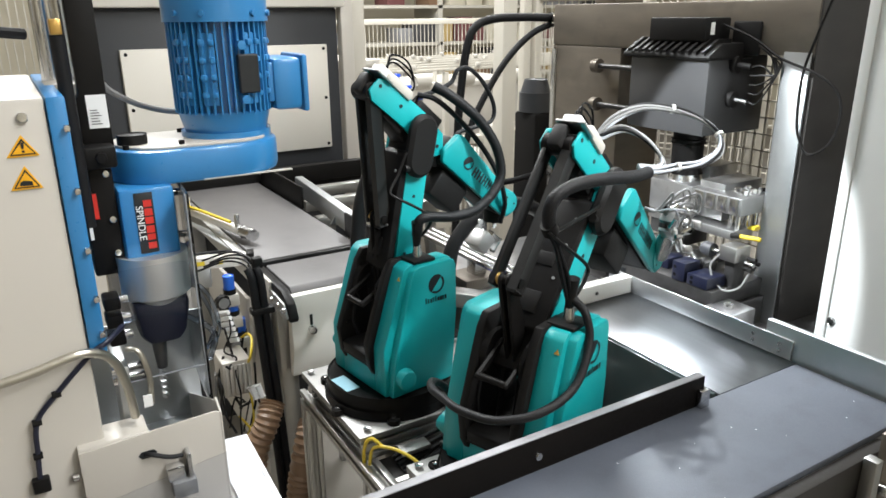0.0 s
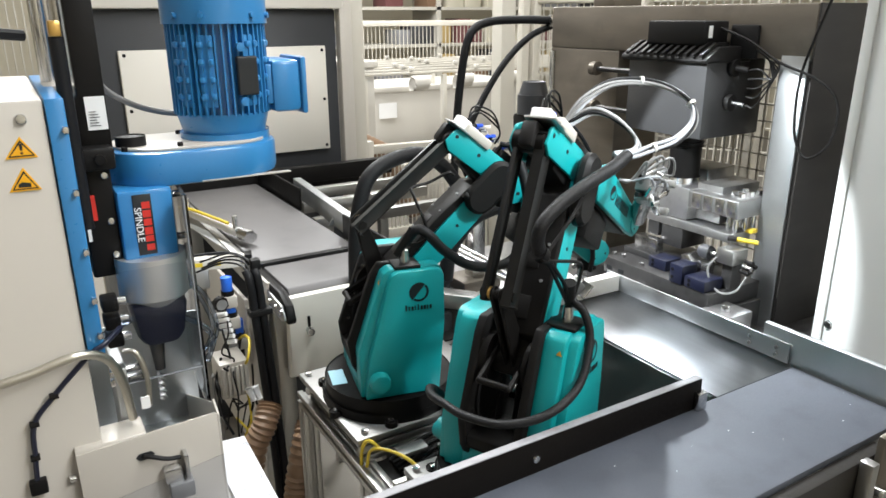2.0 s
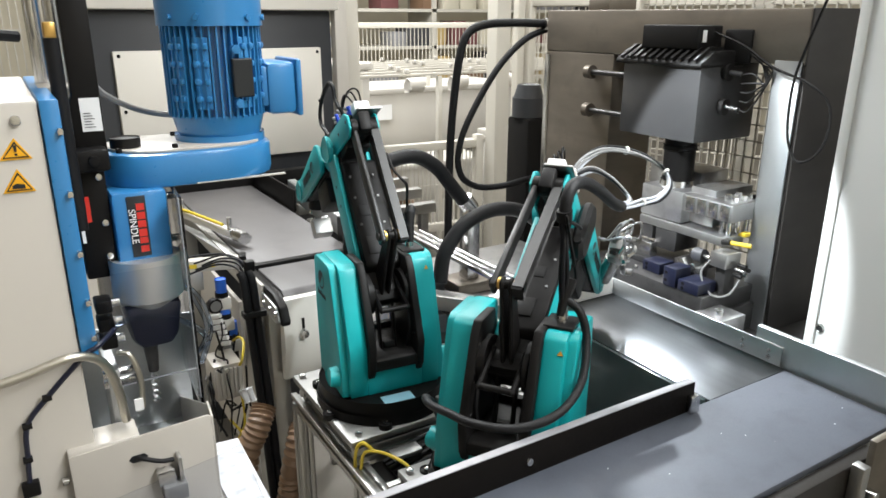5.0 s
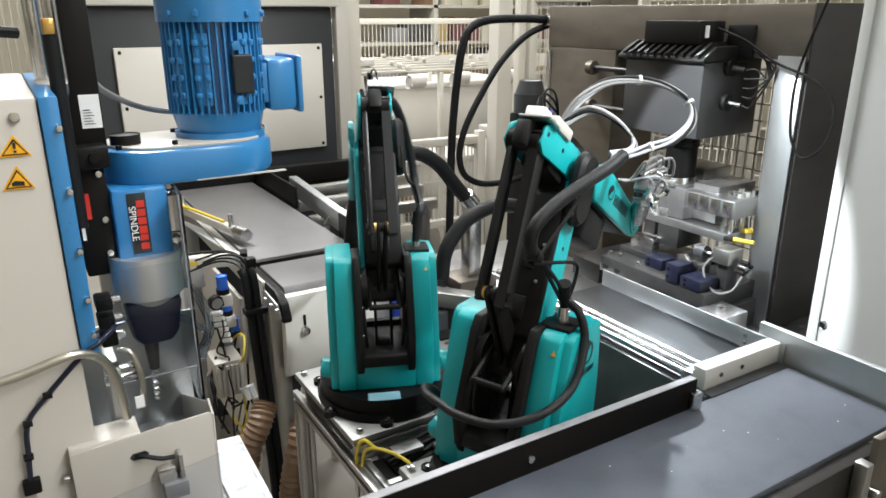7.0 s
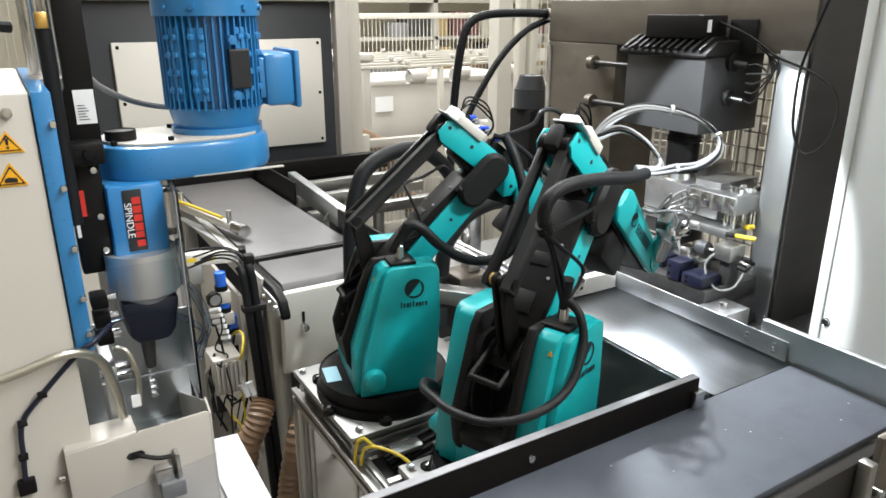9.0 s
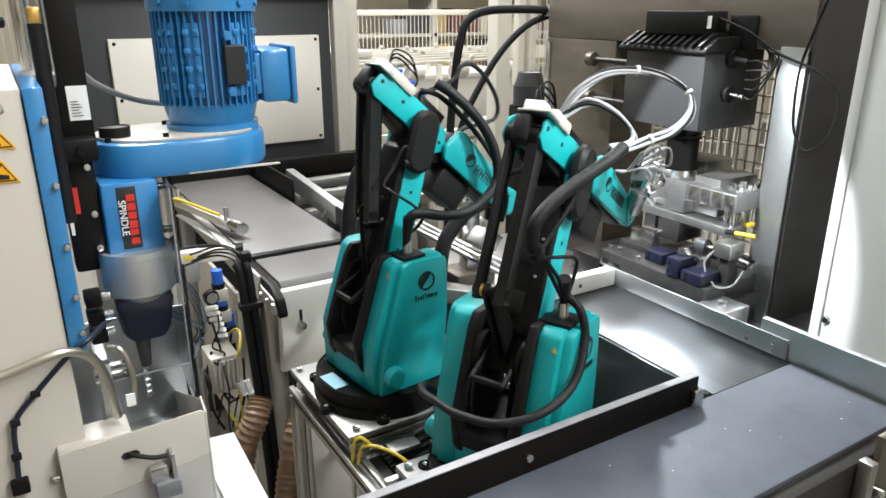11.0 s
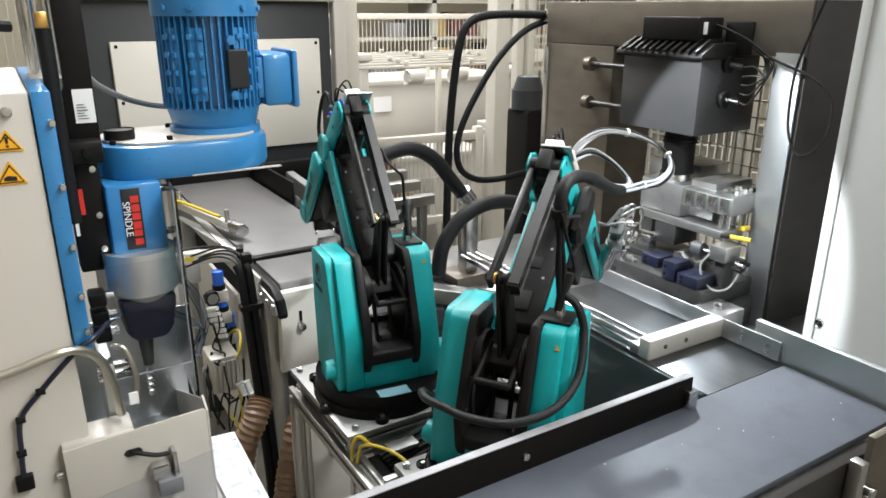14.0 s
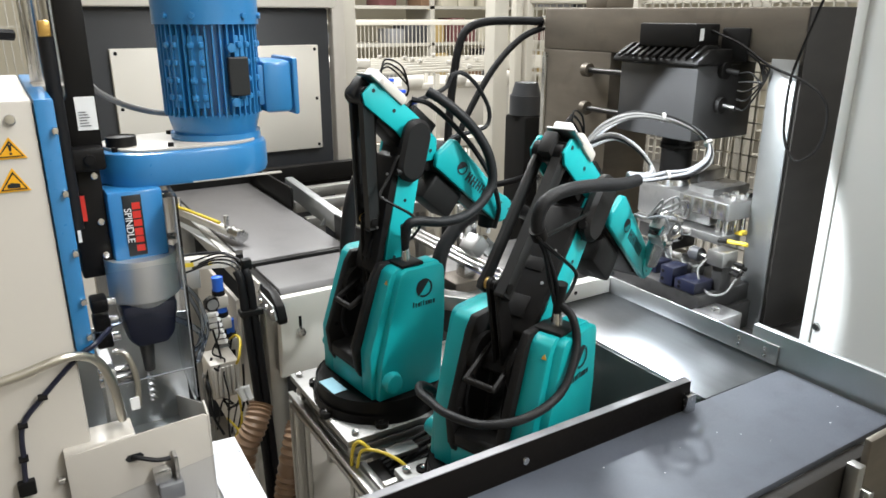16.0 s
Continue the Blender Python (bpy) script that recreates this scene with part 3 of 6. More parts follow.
def robot(at, label, reach):
    """Local x is the way the arm reaches, z up from the table plate. Returns the thing and its moving parts."""
    r = thing("robot", at, label, "robot", "teal robots")
    b0, top = 0.042, 0.264
    for s in (-1, 1):
        # flank cover: tall shell leaning forward above its knee, with a raised outer panel
        shell = [(-0.066, b0), (-0.067, 0.125), (-0.0275, top - 0.020), (-0.022, top - 0.007), (-0.011, top), (0.066, top), (0.0745, top - 0.003), (0.078, top - 0.012), (0.079, 0.17), (0.0686, b0)]
        cv = part("flank_cover", prism(shell, "y", s * 0.0495, s * 0.081, 0.0028, seg=2), TEAL, r, "", True)
        panel = [(-0.0605, b0 + 0.001), (-0.0530, 0.110), (-0.0165, top - 0.019), (-0.011, top - 0.007), (-0.001, top - 0.0015), (0.064, top - 0.0015), (0.0730, top - 0.005), (0.0762, top - 0.014), (0.0775, 0.17), (0.0675, b0 + 0.001)]
        part("outer_panel", prism(panel, "y", s * 0.072, s * 0.094, 0.0032, seg=2), TEAL, cv, "", True)
        part("liner", prism([(-0.074, 0.088), (-0.079, 0.130), (-0.037, top - 0.016), (-0.024, top + 0.003), (0.030, top + 0.003), (0.050, 0.20), (0.050, 0.06), (-0.060, 0.06)], "y", s * 0.0365, s * 0.0500, 0.003), BLACKP, r, "", True)
        part("crank_cap", cyl((-0.0368, s * 0.0930, 0.0747), (-0.0368, s * 0.108, 0.0747), 0.0185, 0.0165, seg=28, rb=0.003), TEAL, cv, "", True)
        logo(side_m(0.033, 0.226, s * 0.0943, s), 0.0165, "emblem", cv)
        x0 = 0.010 if s < 0 else -0.056
        for k, (w, h0, h1) in enumerate(((0.0022, -0.004, 0.006), (0.0020, -0.004, 0.0035), (0.0032, -0.004, 0.003), (0.0016, -0.004, 0.0045), (0.0020, -0.004, 0.0055), (0.0034, -0.004, 0.003), (0.0036, -0.004, 0.003), (0.0022, -0.004, 0.003), (0.0034, -0.004, 0.003))):
            bm = box(x0 + 0.0051 * k, x0 + 0.0051 * k + w, h0, h1, 0, 0.0007)
            bm.transform(side_m(0, 0.199, s * 0.0943, s))
            part("mark_bar", bm, BPRINT, cv, "", True, smooth=False)
        if s < 0:
            tri = prism([(-0.0040, -0.0034), (0.0040, -0.0034), (0, 0.0038)], "z", 0, 0.0006)
            tri.transform(Matrix.Translation((-0.0272, -0.0745, 0.2425)) @ Matrix.Rotation(radians(-90), 4, "Z") @ Matrix.Rotation(radians(71), 4, "X") @ Matrix.Translation((0, 0, 0.0012)))
            part("warning_mark", tri, OCHRE, cv, "small yellow warning triangle", True, smooth=False)
        for x, z in ((-0.044, 0.235), (-0.060, 0.185), (-0.074, 0.14)):
            part("screw", cyl((x + 0.012, s * 0.0355, z), (x + 0.012, s * 0.0367, z), 0.0035, seg=10), STEEL, r, "", True)
    part("rear_skirt", prism([(-0.066, b0), (-0.0665, 0.090), (-0.05, 0.092), (0.05, 0.092), (0.05, b0)], "y", -0.0496, 0.0496, 0.0015), TEAL, r, "", True)
    part("slot_floor", prism([(-0.0735, 0.089), (-0.0745, 0.106), (-0.065, 0.110), (0.045, 0.110), (0.045, 0.089)], "y", -0.0366, 0.0366, 0.002), BLACKP, r, "", True)
    part("slot_sill", box(-0.0735, -0.060, -0.0497, 0.0497, 0.0865, 0.0905, 0.001), BLACKP, r, "", True)
    part("front_wall", box(0.045, 0.060, -0.05, 0.05, b0, 0.120, 0.004), BLACKP, r, "", True)
    part("rating_plate", box(-0.104, -0.078, -0.020, 0.034, 0.0402, 0.0412, 0.0), M("pale_blue_label", (0.3, 0.55, 0.66), 0.4), r, "pale blue type label", True)
    part("handle", cyl((-0.067, -0.0235, 0.193), (-0.067, 0.0235, 0.193), 0.0048, seg=14), BLACK, r, "", True)
    for s in (-1, 1):
        part("handle_arm", bar2d(None, (-0.067, 0.193), (-0.012, 0.222), 0.0058, 0.0075, s * 0.0205, s * 0.0265), BLACK, r, "", True)
        part("link_bar", bar2d(None, (-0.032, 0.112), (-0.012, 0.205), 0.007, 0.009, s * 0.011, s * 0.0155), BLACK, r, "", True)
        part("slot_cable", tube([(-0.045, s * 0.030, 0.112), (-0.052, s * 0.033, 0.150), (-0.035, s * 0.034, 0.195), (-0.015, s * 0.030, 0.235)], 0.0032, 6, 8), RUBBER, r, "", True)
    part("foot_block", box(-0.040, -0.018, -0.010, 0.010, 0.110, 0.122, 0.003), BLACKP, r, "", True)
    part("shoulder_shaft", cyl((XS, -0.043, HS), (XS, 0.043, HS), 0.022, seg=28, rb=0.003), BLACK, r, "", True)
    for s in (-1, 1):
        part("crank_disc", cyl((-0.012, s * 0.027, 0.205), (-0.012, s * 0.0345, 0.205), 0.036, seg=32, rb=0.002), BLACK, r, "", True)
    # cable outlet on the right-hand cover
    part("outlet_plate", box(-0.004, 0.040, -0.084, -0.042, top - 0.001, top + 0.005, 0.002), BLACKP, r, "", True)
    o = part("cable_gland", cyl((0.018, -0.063, top + 0.005), (0.018, -0.063, top + 0.026), 0.0085, 0.0065, seg=16), STEEL, r, "", True)

    # upper arm: pivots about its own origin, drawn upright
    ua = part("upper_arm", prism([(-0.020, -0.02), (0.030, -0.02), (0.028, L1 * 0.6), (0.022, L1 - 0.01), (-0.022, L1 - 0.01), (-0.026, L1 * 0.6), (-0.022, L1 * 0.3)], "y", -0.026, 0.026, 0.004), BLACK, r, "black cast arm body", True)
    for s in (-1, 1):
        part("side_plate", prism([(-0.010, -0.012), (0.028, -0.012), (0.026, 0.12), (0.020, L1 - 0.02), (-0.021, L1 - 0.02), (-0.018, 0.12)], "y", s * 0.0262, s * 0.0345, 0.002), TEAL, ua, "teal side plate", True)
        for z in (0.2034, 0.1668, 0.0693):
            part("plate_hole", cyl((0.002, s * 0.0344, z), (0.002, s * 0.0350, z), 0.003, seg=10), BPRINT, ua, "", True)
    part("back_shell", prism([(-0.020, 0.030), (-0.033, 0.040), (-0.035, 0.16), (-0.031, L1 - 0.045), (-0.020, L1 - 0.035)], "y", -0.0362, 0.0262, 0.003), BLACK, ua, "", True)
    for z0, z1 in ((0.060, 0.092), (0.130, 0.150)):
        part("shell_pocket", box(-0.0362, -0.0335, -0.016, 0.016, z0, z1, 0.002), BLACKP, ua, "", True)
    for z in (0.115, 0.165, 0.205):
        for y in (-0.024, 0.018):
            part("shell_screw", cyl((-0.034, y, z), (-0.0366, y, z), 0.0022, seg=8), GCABLE, ua, "", True)
    part("elbow_cover", bar2d(None, (-0.007, L1 - 0.052), (-0.007, L1 - 0.002), 0.0268, 0.0268, -0.054, -0.0346, 0.006), BLACKP, ua, "black plastic elbow cover", True)
    part("elbow_disc", cyl((0, 0.0346, L1), (0, 0.040, L1), 0.024, seg=28, rb=0.003), TEAL, ua, "", True)
    part("window_frame", box(-0.0275, -0.022, -0.014, 0.014, L1 * 0.44, L1 * 0.50, 0.002), BLACKP, ua, "", True)
    part("sensor_plug", cyl((-0.02, -0.046, L1 - 0.062), (-0.034, -0.046, L1 - 0.066), 0.006, seg=12), BLACKP, ua, "", True)

    # forearm with its rear lever: origin in the elbow, local x to the wrist, z across
    fa = part("forearm", prism([(-0.070, -0.026), (-0.072, -0.004), (-0.066, 0.014), (0.0, 0.02), (0.055, 0.012), (0.075, -0.030), (0.03, -0.045), (-0.02, -0.032)], "y", -0.0215, 0.0215, 0.004), BLACK, r, "black forearm core", True)
    for s in (-1, 1):
        part("lever_plate", prism([(-0.118, -0.010), (-0.115, 0.014), (-0.100, 0.024), (-0.01, 0.026), (0.045, 0.020), (0.066, -0.006), (0.048, -0.026), (0.0, -0.022), (-0.03, -0.018), (-0.104, -0.020)], "y", s * 0.0225, s * 0.0275, 0.0015), TEAL, fa, "teal lever plate", True)
        for x, z in ((-0.1056, 0.0066), (-0.055, 0.0053), (0.0465, -0.0031)):
            part("lever_hole", cyl((x, s * 0.0274, z), (x, s * 0.0281, z), 0.0032, seg=10), BPRINT, fa, "", True)
        part("sleeve_plate", prism([(0.064, 0.034), (0.076, 0.040), (0.222, 0.024), (0.248, 0.029), (0.266, 0.018), (0.272, 0.0), (0.262, -0.018), (0.242, -0.021), (0.066, -0.021), (0.054, -0.002)], "y", s * 0.028, s * 0.0385, 0.004), TEAL, fa, "teal forearm side cover", True)
        part("wrist_disc", cyl((0.2466, s * 0.0386, 0.005), (0.2466, s * 0.0405, 0.005), 0.021, seg=28, rb=0.001), TEAL, fa, "", True)
        for k in range(3):
            q = radians(30 + 120 * k)
            part("wrist_screw", cyl((0.2466 + 0.013 * math.cos(q), s * 0.0404, 0.005 + 0.013 * math.sin(q)), (0.2466 + 0.013 * math.cos(q), s * 0.0410, 0.005 + 0.013 * math.sin(q)), 0.002, seg=8), BPRINT, fa, "", True)
        logo(side_m(0.1157, 0.009, s * 0.0388, s), 0.0115, "forearm_emblem", fa)
        x = 0.134 if s < 0 else -0.200
        for w in (0.012, 0.013, 0.011, 0.010, 0.011):
            bm = box(x, x + w * 0.26, -0.0085, 0.0085, 0, 0.0007)
            box(x + w * 0.26, x + w * 0.64, -0.001, 0.0018, 0, 0.0007, 0, bm)
            box(x + w * 0.64, x + w * 0.9, -0.0085, 0.0085, 0, 0.0007, 0, bm)
            bm.transform(side_m(0, 0.005, s * 0.0388, s))
            part("mark_bar", bm, BPRINT, fa, "", True, smooth=False)
            x += w + 0.0022
    part("forearm_motor", box(0.062, 0.24, -0.0275, 0.0275, -0.024, 0.030, 0.008), BLACKP, fa, "", True)
    part("motor_box", box(0.085, 0.16, -0.026, 0.026, -0.075, -0.024, 0.006), BLACKP, fa, "", True)
    part("wrist", cyl((0.247, -0.027, 0.004), (0.247, 0.027, 0.004), 0.024, seg=24, rb=0.004), BLACKP, fa, "", True)
    part("lever_axle", cyl((-0.106, -0.0225, -0.005), (-0.106, 0.0225, -0.005), 0.015, seg=24), BLACK, fa, "", True)
    part("lever_head", box(-0.128, -0.066, -0.0115, 0.0115, -0.018, 0.018, 0.006), BLACKP, fa, "", True)
    # junction box with air fittings on the lever's back
    part("box_foot", box(-0.128, -0.092, -0.034, 0.010, 0.019, 0.0225, 0.001), ALUPLATE, fa, "", True)
    part("junction_box", box(-0.100, -0.048, -0.032, -0.014, 0.020, 0.036, 0.003), GREY, fa, "light grey junction box", True)
    part("junction_block", box(-0.116, -0.092, -0.018, 0.010, 0.0225, 0.040, 0.003), POM, fa, "", True)
    for k in range(8):
        x, y = -0.088 + 0.010 * k, -0.008 + 0.011 * (k % 3)
        part("air_fitting", cyl((x, y, 0.022), (x + 0.005, y + 0.003, 0.044 + 0.004 * (k % 3)), 0.0036, seg=10), TUBEB if k % 2 else BLACKP, fa, "", True)
        part("fitting_elbow", cyl((x + 0.005, y + 0.003, 0.042), (x + 0.016, y + 0.006, 0.050), 0.003, seg=8), GCABLE if k % 3 else TUBEB, fa, "", True)
    part("fitting_rail", box(-0.09, -0.010, -0.012, 0.022, 0.018, 0.026, 0.002), BLACKP, fa, "", True)
    part("lever_cushion", box(-0.022, 0.035, -0.021, 0.021, 0.018, 0.040, 0.003), BLACKP, fa, "", True)
    for k in range(3):
        part("signal_wire", tube([(-0.10, -0.01 + 0.006 * k, 0.038), (-0.105 + 0.01 * k, -0.005 + 0.008 * k, 0.065), (-0.07 + 0.01 * k, 0.004 * k, 0.078 - 0.006 * k), (-0.035, 0.004, 0.06), (-0.03, 0.006, 0.04)], 0.0016, seg=6), BLACK, fa, "", True)
    if reach == "press":
        # looped air lines and the finger gripper reaching into the press
        loop = [(-0.050, -0.012, 0.046), (-0.048, -0.026, 0.082), (-0.028, -0.048, 0.118), (0.002, -0.079, 0.139), (0.024, -0.112, 0.142), (0.040, -0.142, 0.128), (0.036, -0.153, 0.098), (0.018, -0.142, 0.064), (-0.004, -0.122, 0.042), (-0.022, -0.104, 0.024), (-0.040, -0.088, 0.010)]
        short = [(-0.050, -0.012, 0.046), (-0.040, -0.040, 0.072), (-0.020, -0.070, 0.070), (-0.008, -0.098, 0.050), (-0.016, -0.104, 0.030), (-0.040, -0.088, 0.012)]
        for pts, mats, name in ((loop, (PALELINE, GCABLE, PALELINE, RUBBER, GCABLE), "thin air line"), (short, (PALELINE, GCABLE, PALELINE, PALELINE, RUBBER), "pale air line")):
            for k, mat in enumerate(mats):
                q, rnd = 2.4 * k, random.Random(40 + k)
                line = [(x + 0.0035 * math.cos(q + 0.5 * i) + rnd.uniform(-0.0008, 0.0008), y + 0.0035 * math.sin(q + 0.5 * i), z + 0.0035 * math.sin(q + 0.5 * i) + rnd.uniform(-0.0008, 0.0008)) for i, (x, y, z) in enumerate(pts)]
                part("air_line", tube(line, 0.0023, 8, 8), mat, fa, name, True)
        for i in (3, 5, 8):
            p = Vector(loop[i])
            d = (Vector(loop[i + 1]) - Vector(loop[i - 1])).normalized()
            part("line_tie", cyl(p - d * 0.002, p + d * 0.002, 0.0068, seg=10), POM, fa, "", True)
        g = part("gripper", box(0.168, 0.204, -0.076, -0.052, 0.020, 0.058, 0.004), ALUPLATE, fa, "silver pneumatic gripper", True)
        part("gripper_flange", cyl((0.245, -0.041, 0.008), (0.198, -0.060, 0.034), 0.013, 0.016, seg=20), STEEL, g, "", True)
        part("gripper_body", box(0.150, 0.170, -0.080, -0.056, 0.030, 0.058, 0.003), ALUPLATE, g, "pale valve block", True)
        for dz in (0.0, 0.034):
            part("finger", prism([(0.196, 0.020 + dz), (0.224, 0.014 + dz * 1.4), (0.238, 0.022 + dz * 1.4), (0.238, 0.029 + dz * 1.4), (0.222, 0.024 + dz * 1.4), (0.198, 0.030 + dz)], "y", -0.083, -0.073, 0.0015), STEEL, g, "", True)
            part("finger_pad", box(0.231, 0.240, -0.092, -0.071, 0.020 + dz * 1.4, 0.032 + dz * 1.4, 0.002), ALUPLATE, g, "", True)
        rnd = random.Random(21)
        for k in range(22):
            p = Vector((rnd.uniform(0.140, 0.214), rnd.uniform(-0.088, -0.056), rnd.uniform(0.016, 0.070)))
            d = Vector((rnd.uniform(-1, 1), rnd.uniform(-1, 0.2), rnd.uniform(-0.6, 1))).normalized()
            part("gripper_fitting", cyl(p, p + d * rnd.uniform(0.010, 0.018), 0.0042, 0.0034, seg=9), (STEEL, WPRINT, GCABLE, STEEL, BLACKP)[k % 5], g, "", True)
            if k % 2 == 0:
                e = p + d * 0.012
                part("gripper_line", tube([e, e + d * 0.014 + Vector((0.006, -0.004, 0.010)), e + Vector((-0.020, -0.012, 0.022)), Vector((0.140, -0.052, 0.040)), Vector((0.118, -0.042, 0.032))], 0.0019, 6, 6), (GCABLE, PALELINE, GCABLE)[k % 3], g, "", True)
    else:
        g = part("gripper", box(0.262, 0.292, -0.02, 0.02, -0.055, -0.018, 0.004, m=Matrix.Rotation(radians(8), 4, "Y")), ALUPLATE, fa, "silver pneumatic gripper", True)
        part("gripper_neck", cyl((0.254, 0, -0.005), (0.272, 0, -0.028), 0.019, seg=20), BLACKP, g, "", True)
        for s in (-1, 1):
            part("finger", box(0.272, 0.300, s * 0.006, s * 0.016, -0.078, -0.050, 0.002), STEEL, g, "", True)
            part("gripper_screw", cyl((0.262, s * 0.021, -0.04), (0.262, s * 0.018, -0.04), 0.005, seg=10), STEEL, g, "", True)
        part("air_loop", tube([(-0.020, -0.004, 0.046), (0.004, -0.005, 0.078), (0.020, -0.005, 0.106), (0.018, -0.005, 0.130), (0.037, -0.005, 0.147), (0.078, -0.005, 0.149), (0.124, -0.005, 0.135), (0.139, -0.005, 0.110), (0.114, -0.005, 0.079), (0.090, -0.005, 0.052), (0.085, -0.005, 0.034)], 0.0042, 8, 8, ribs=0.0007, pitch=0.004), RUBBER, fa, "black corrugated air loop", True)
        part("air_line", tube([(0.262, -0.03, -0.03), (0.225, -0.05, 0.0), (0.16, -0.055, 0.03), (0.08, -0.045, 0.050), (0.0, -0.03, 0.055), (-0.03, -0.012, 0.045)], 0.0045, 8, 8), RUBBER, fa, "", True)

    # hose from the outlet to the lever, swinging with the arm; drawn from its foot
    p0 = Vector((0.016, -0.062, 0.30))
    if reach == "press":
        line = [(-0.035, -0.060, 0.407), (-0.041, -0.062, 0.430), (-0.032, -0.066, 0.448), (-0.000, -0.074, 0.457), (0.053, -0.084, 0.456), (0.112, -0.094, 0.450), (0.147, -0.100, 0.451)]
        lower = [(0.014, -0.063, 0.300), (0.004, -0.062, 0.334), (-0.015, -0.060, 0.377), (-0.035, -0.060, 0.407), (-0.041, -0.062, 0.430)]
    else:
        line = [(0.018, -0.063, 0.305), (0.017, -0.072, 0.331), (0.033, -0.078, 0.337), (0.075, -0.085, 0.331), (0.122, -0.088, 0.335), (0.160, -0.088, 0.355), (0.184, -0.085, 0.386), (0.179, -0.08, 0.430), (0.159, -0.07, 0.469), (0.133, -0.06, 0.498), (0.103, -0.045, 0.524), (0.084, -0.028, 0.538)]
    hs = part("main_hose", tube([Vector(p) - p0 for p in line], 0.0085, 10, 12), BRAID, r, "black braided hose", True)
    if reach == "press":
        for k in range(4):
            q = 1.57 * k
            part("lead", tube([Vector(p) - p0 + Vector((0.005 * math.cos(q), 0.005 * math.sin(q), 0)) * (0.5 + 0.5 * (i % 2)) for i, p in enumerate(lower)], 0.0027, 8, 7), RUBBER, hs, "", True)
        part("hose_tie", cyl(Vector(line[0]) - p0 - Vector((0.004, 0, -0.006)), Vector(line[0]) - p0 + Vector((0.004, 0, -0.006)), 0.0105, seg=14), BLACK, hs, "", True)
    part("hose_boot", cyl((0.002, 0, -0.022), (-0.001, -0.006, 0.03), 0.0055, 0.009, seg=14), BLACKP, hs, "", True)
    part("thin_cable", tube([(-0.003, -0.004, -0.001), (0.014, -0.008, 0.011), (0.022, -0.013, 0.030), (0.006, -0.008, 0.049), (-0.031, 0.002, 0.072), (-0.039, 0.012, 0.082), (-0.019, 0.017, 0.106), (-0.003, 0.017, 0.136), (0.008, 0.017, 0.139)] if reach != "press" else
                            [(0.002, -0.006, -0.001), (0.030, -0.006, 0.018), (0.033, -0.006, 0.038), (-0.024, -0.004, 0.079), (-0.059, -0.004, 0.103), (-0.043, -0.002, 0.102), (0.043, 0.002, 0.105), (0.084, 0.007, 0.106)], 0.0026, 8, 6), BLACK, hs, "", True)
    if reach == "press":
        part("base_loop", tube([(0.018, -0.068, 0.300), (0.016, -0.088, 0.285), (0.008, -0.100, 0.25), (-0.03, -0.104, 0.205), (-0.085, -0.088, 0.186), (-0.118, -0.045, 0.174), (-0.122, 0.01, 0.170), (-0.112, 0.048, 0.170), (-0.097, 0.080, 0.166), (-0.070, 0.101, 0.158), (-0.035, 0.106, 0.130), (-0.005, 0.106, 0.085)], 0.0058, 8, 10), BRAID, r, "black hose slung round the robot's foot", True)

    # twin push rod from the crank to the lever: origin in its foot, along local z
    LR = 0.20
    pr = part("push_rod", cyl((0, -0.024, 0), (0, 0.024, 0), 0.007, seg=16), BLACK, r, "", True)
    for s in (-1, 1):
        part("rod_bar", box(-0.0105, 0.0105, s * 0.0130, s * 0.0215, -0.012, LR + 0.010, 0.003), BLACKG, pr, "", True)
        part("rod_collar", cyl((0, s * 0.009, 0), (0, s * 0.0125, 0), 0.0085, seg=16), BRASS, pr, "", True)
    # bell crank from the shoulder to the rod foot
    bc = part("bell_crank", bar2d(None, (0, 0), (0.13, 0), 0.02, 0.010, -0.009, -0.003, 0.002), BLACK, r, "", True)
    part("crank_cheek", bar2d(None, (0, 0), (0.13, 0), 0.02, 0.010, 0.003, 0.009, 0.002), BLACK, bc, "", True)
    return r, ua, fa, pr, bc, hs


def rod_pose(foot, head):
    d = Vector((head[0] - foot[0], 0, head[1] - foot[1]))
    return Matrix.Translation((foot[0], 0, foot[1])) @ Matrix.Rotation(math.atan2(d.x, d.z), 4, "Y")


def joints(a, b):
    """Poses of upper arm, forearm, push rod and bell crank for the arm's lean a and the forearm's dip b, in degrees."""
    ra, rb = radians(a), radians(b)
    E = (XS + L1 * math.sin(ra), HS + L1 * math.cos(ra))
    f, u = (math.cos(rb), -math.sin(rb)), (math.sin(rb), math.cos(rb))
    head = (E[0] - 0.106 * f[0] - 0.005 * u[0], E[1] - 0.106 * f[1] - 0.005 * u[1])
    # the rod has a fixed length: its foot swings on the crank about the shoulder
    cx, cz, rc, lr = XS, HS, 0.13, 0.20
    dx, dz = head[0] - cx, head[1] - cz
    dd = min(math.hypot(dx, dz), rc + lr - 1e-4)
    base = math.atan2(dz, dx)
    q = math.acos(max(-1, min(1, (rc * rc + dd * dd - lr * lr) / (2 * rc * dd))))
    ang = base + q
    foot = (cx + rc * math.cos(ang), cz + rc * math.sin(ang))
    return (Matrix.Translation((XS, 0, HS)) @ Matrix.Rotation(ra, 4, "Y"),
            Matrix.Translation((E[0], 0, E[1])) @ Matrix.Rotation(rb, 4, "Y"),
            rod_pose(foot, head),
            Matrix.Translation((cx, 0, cz)) @ Matrix.Rotation(-ang, 4, "Y"),
            (E[0] - 0.06 * f[0] + 0.05 * u[0] - 0.016, E[1] - 0.06 * f[1] + 0.05 * u[1] - 0.30))


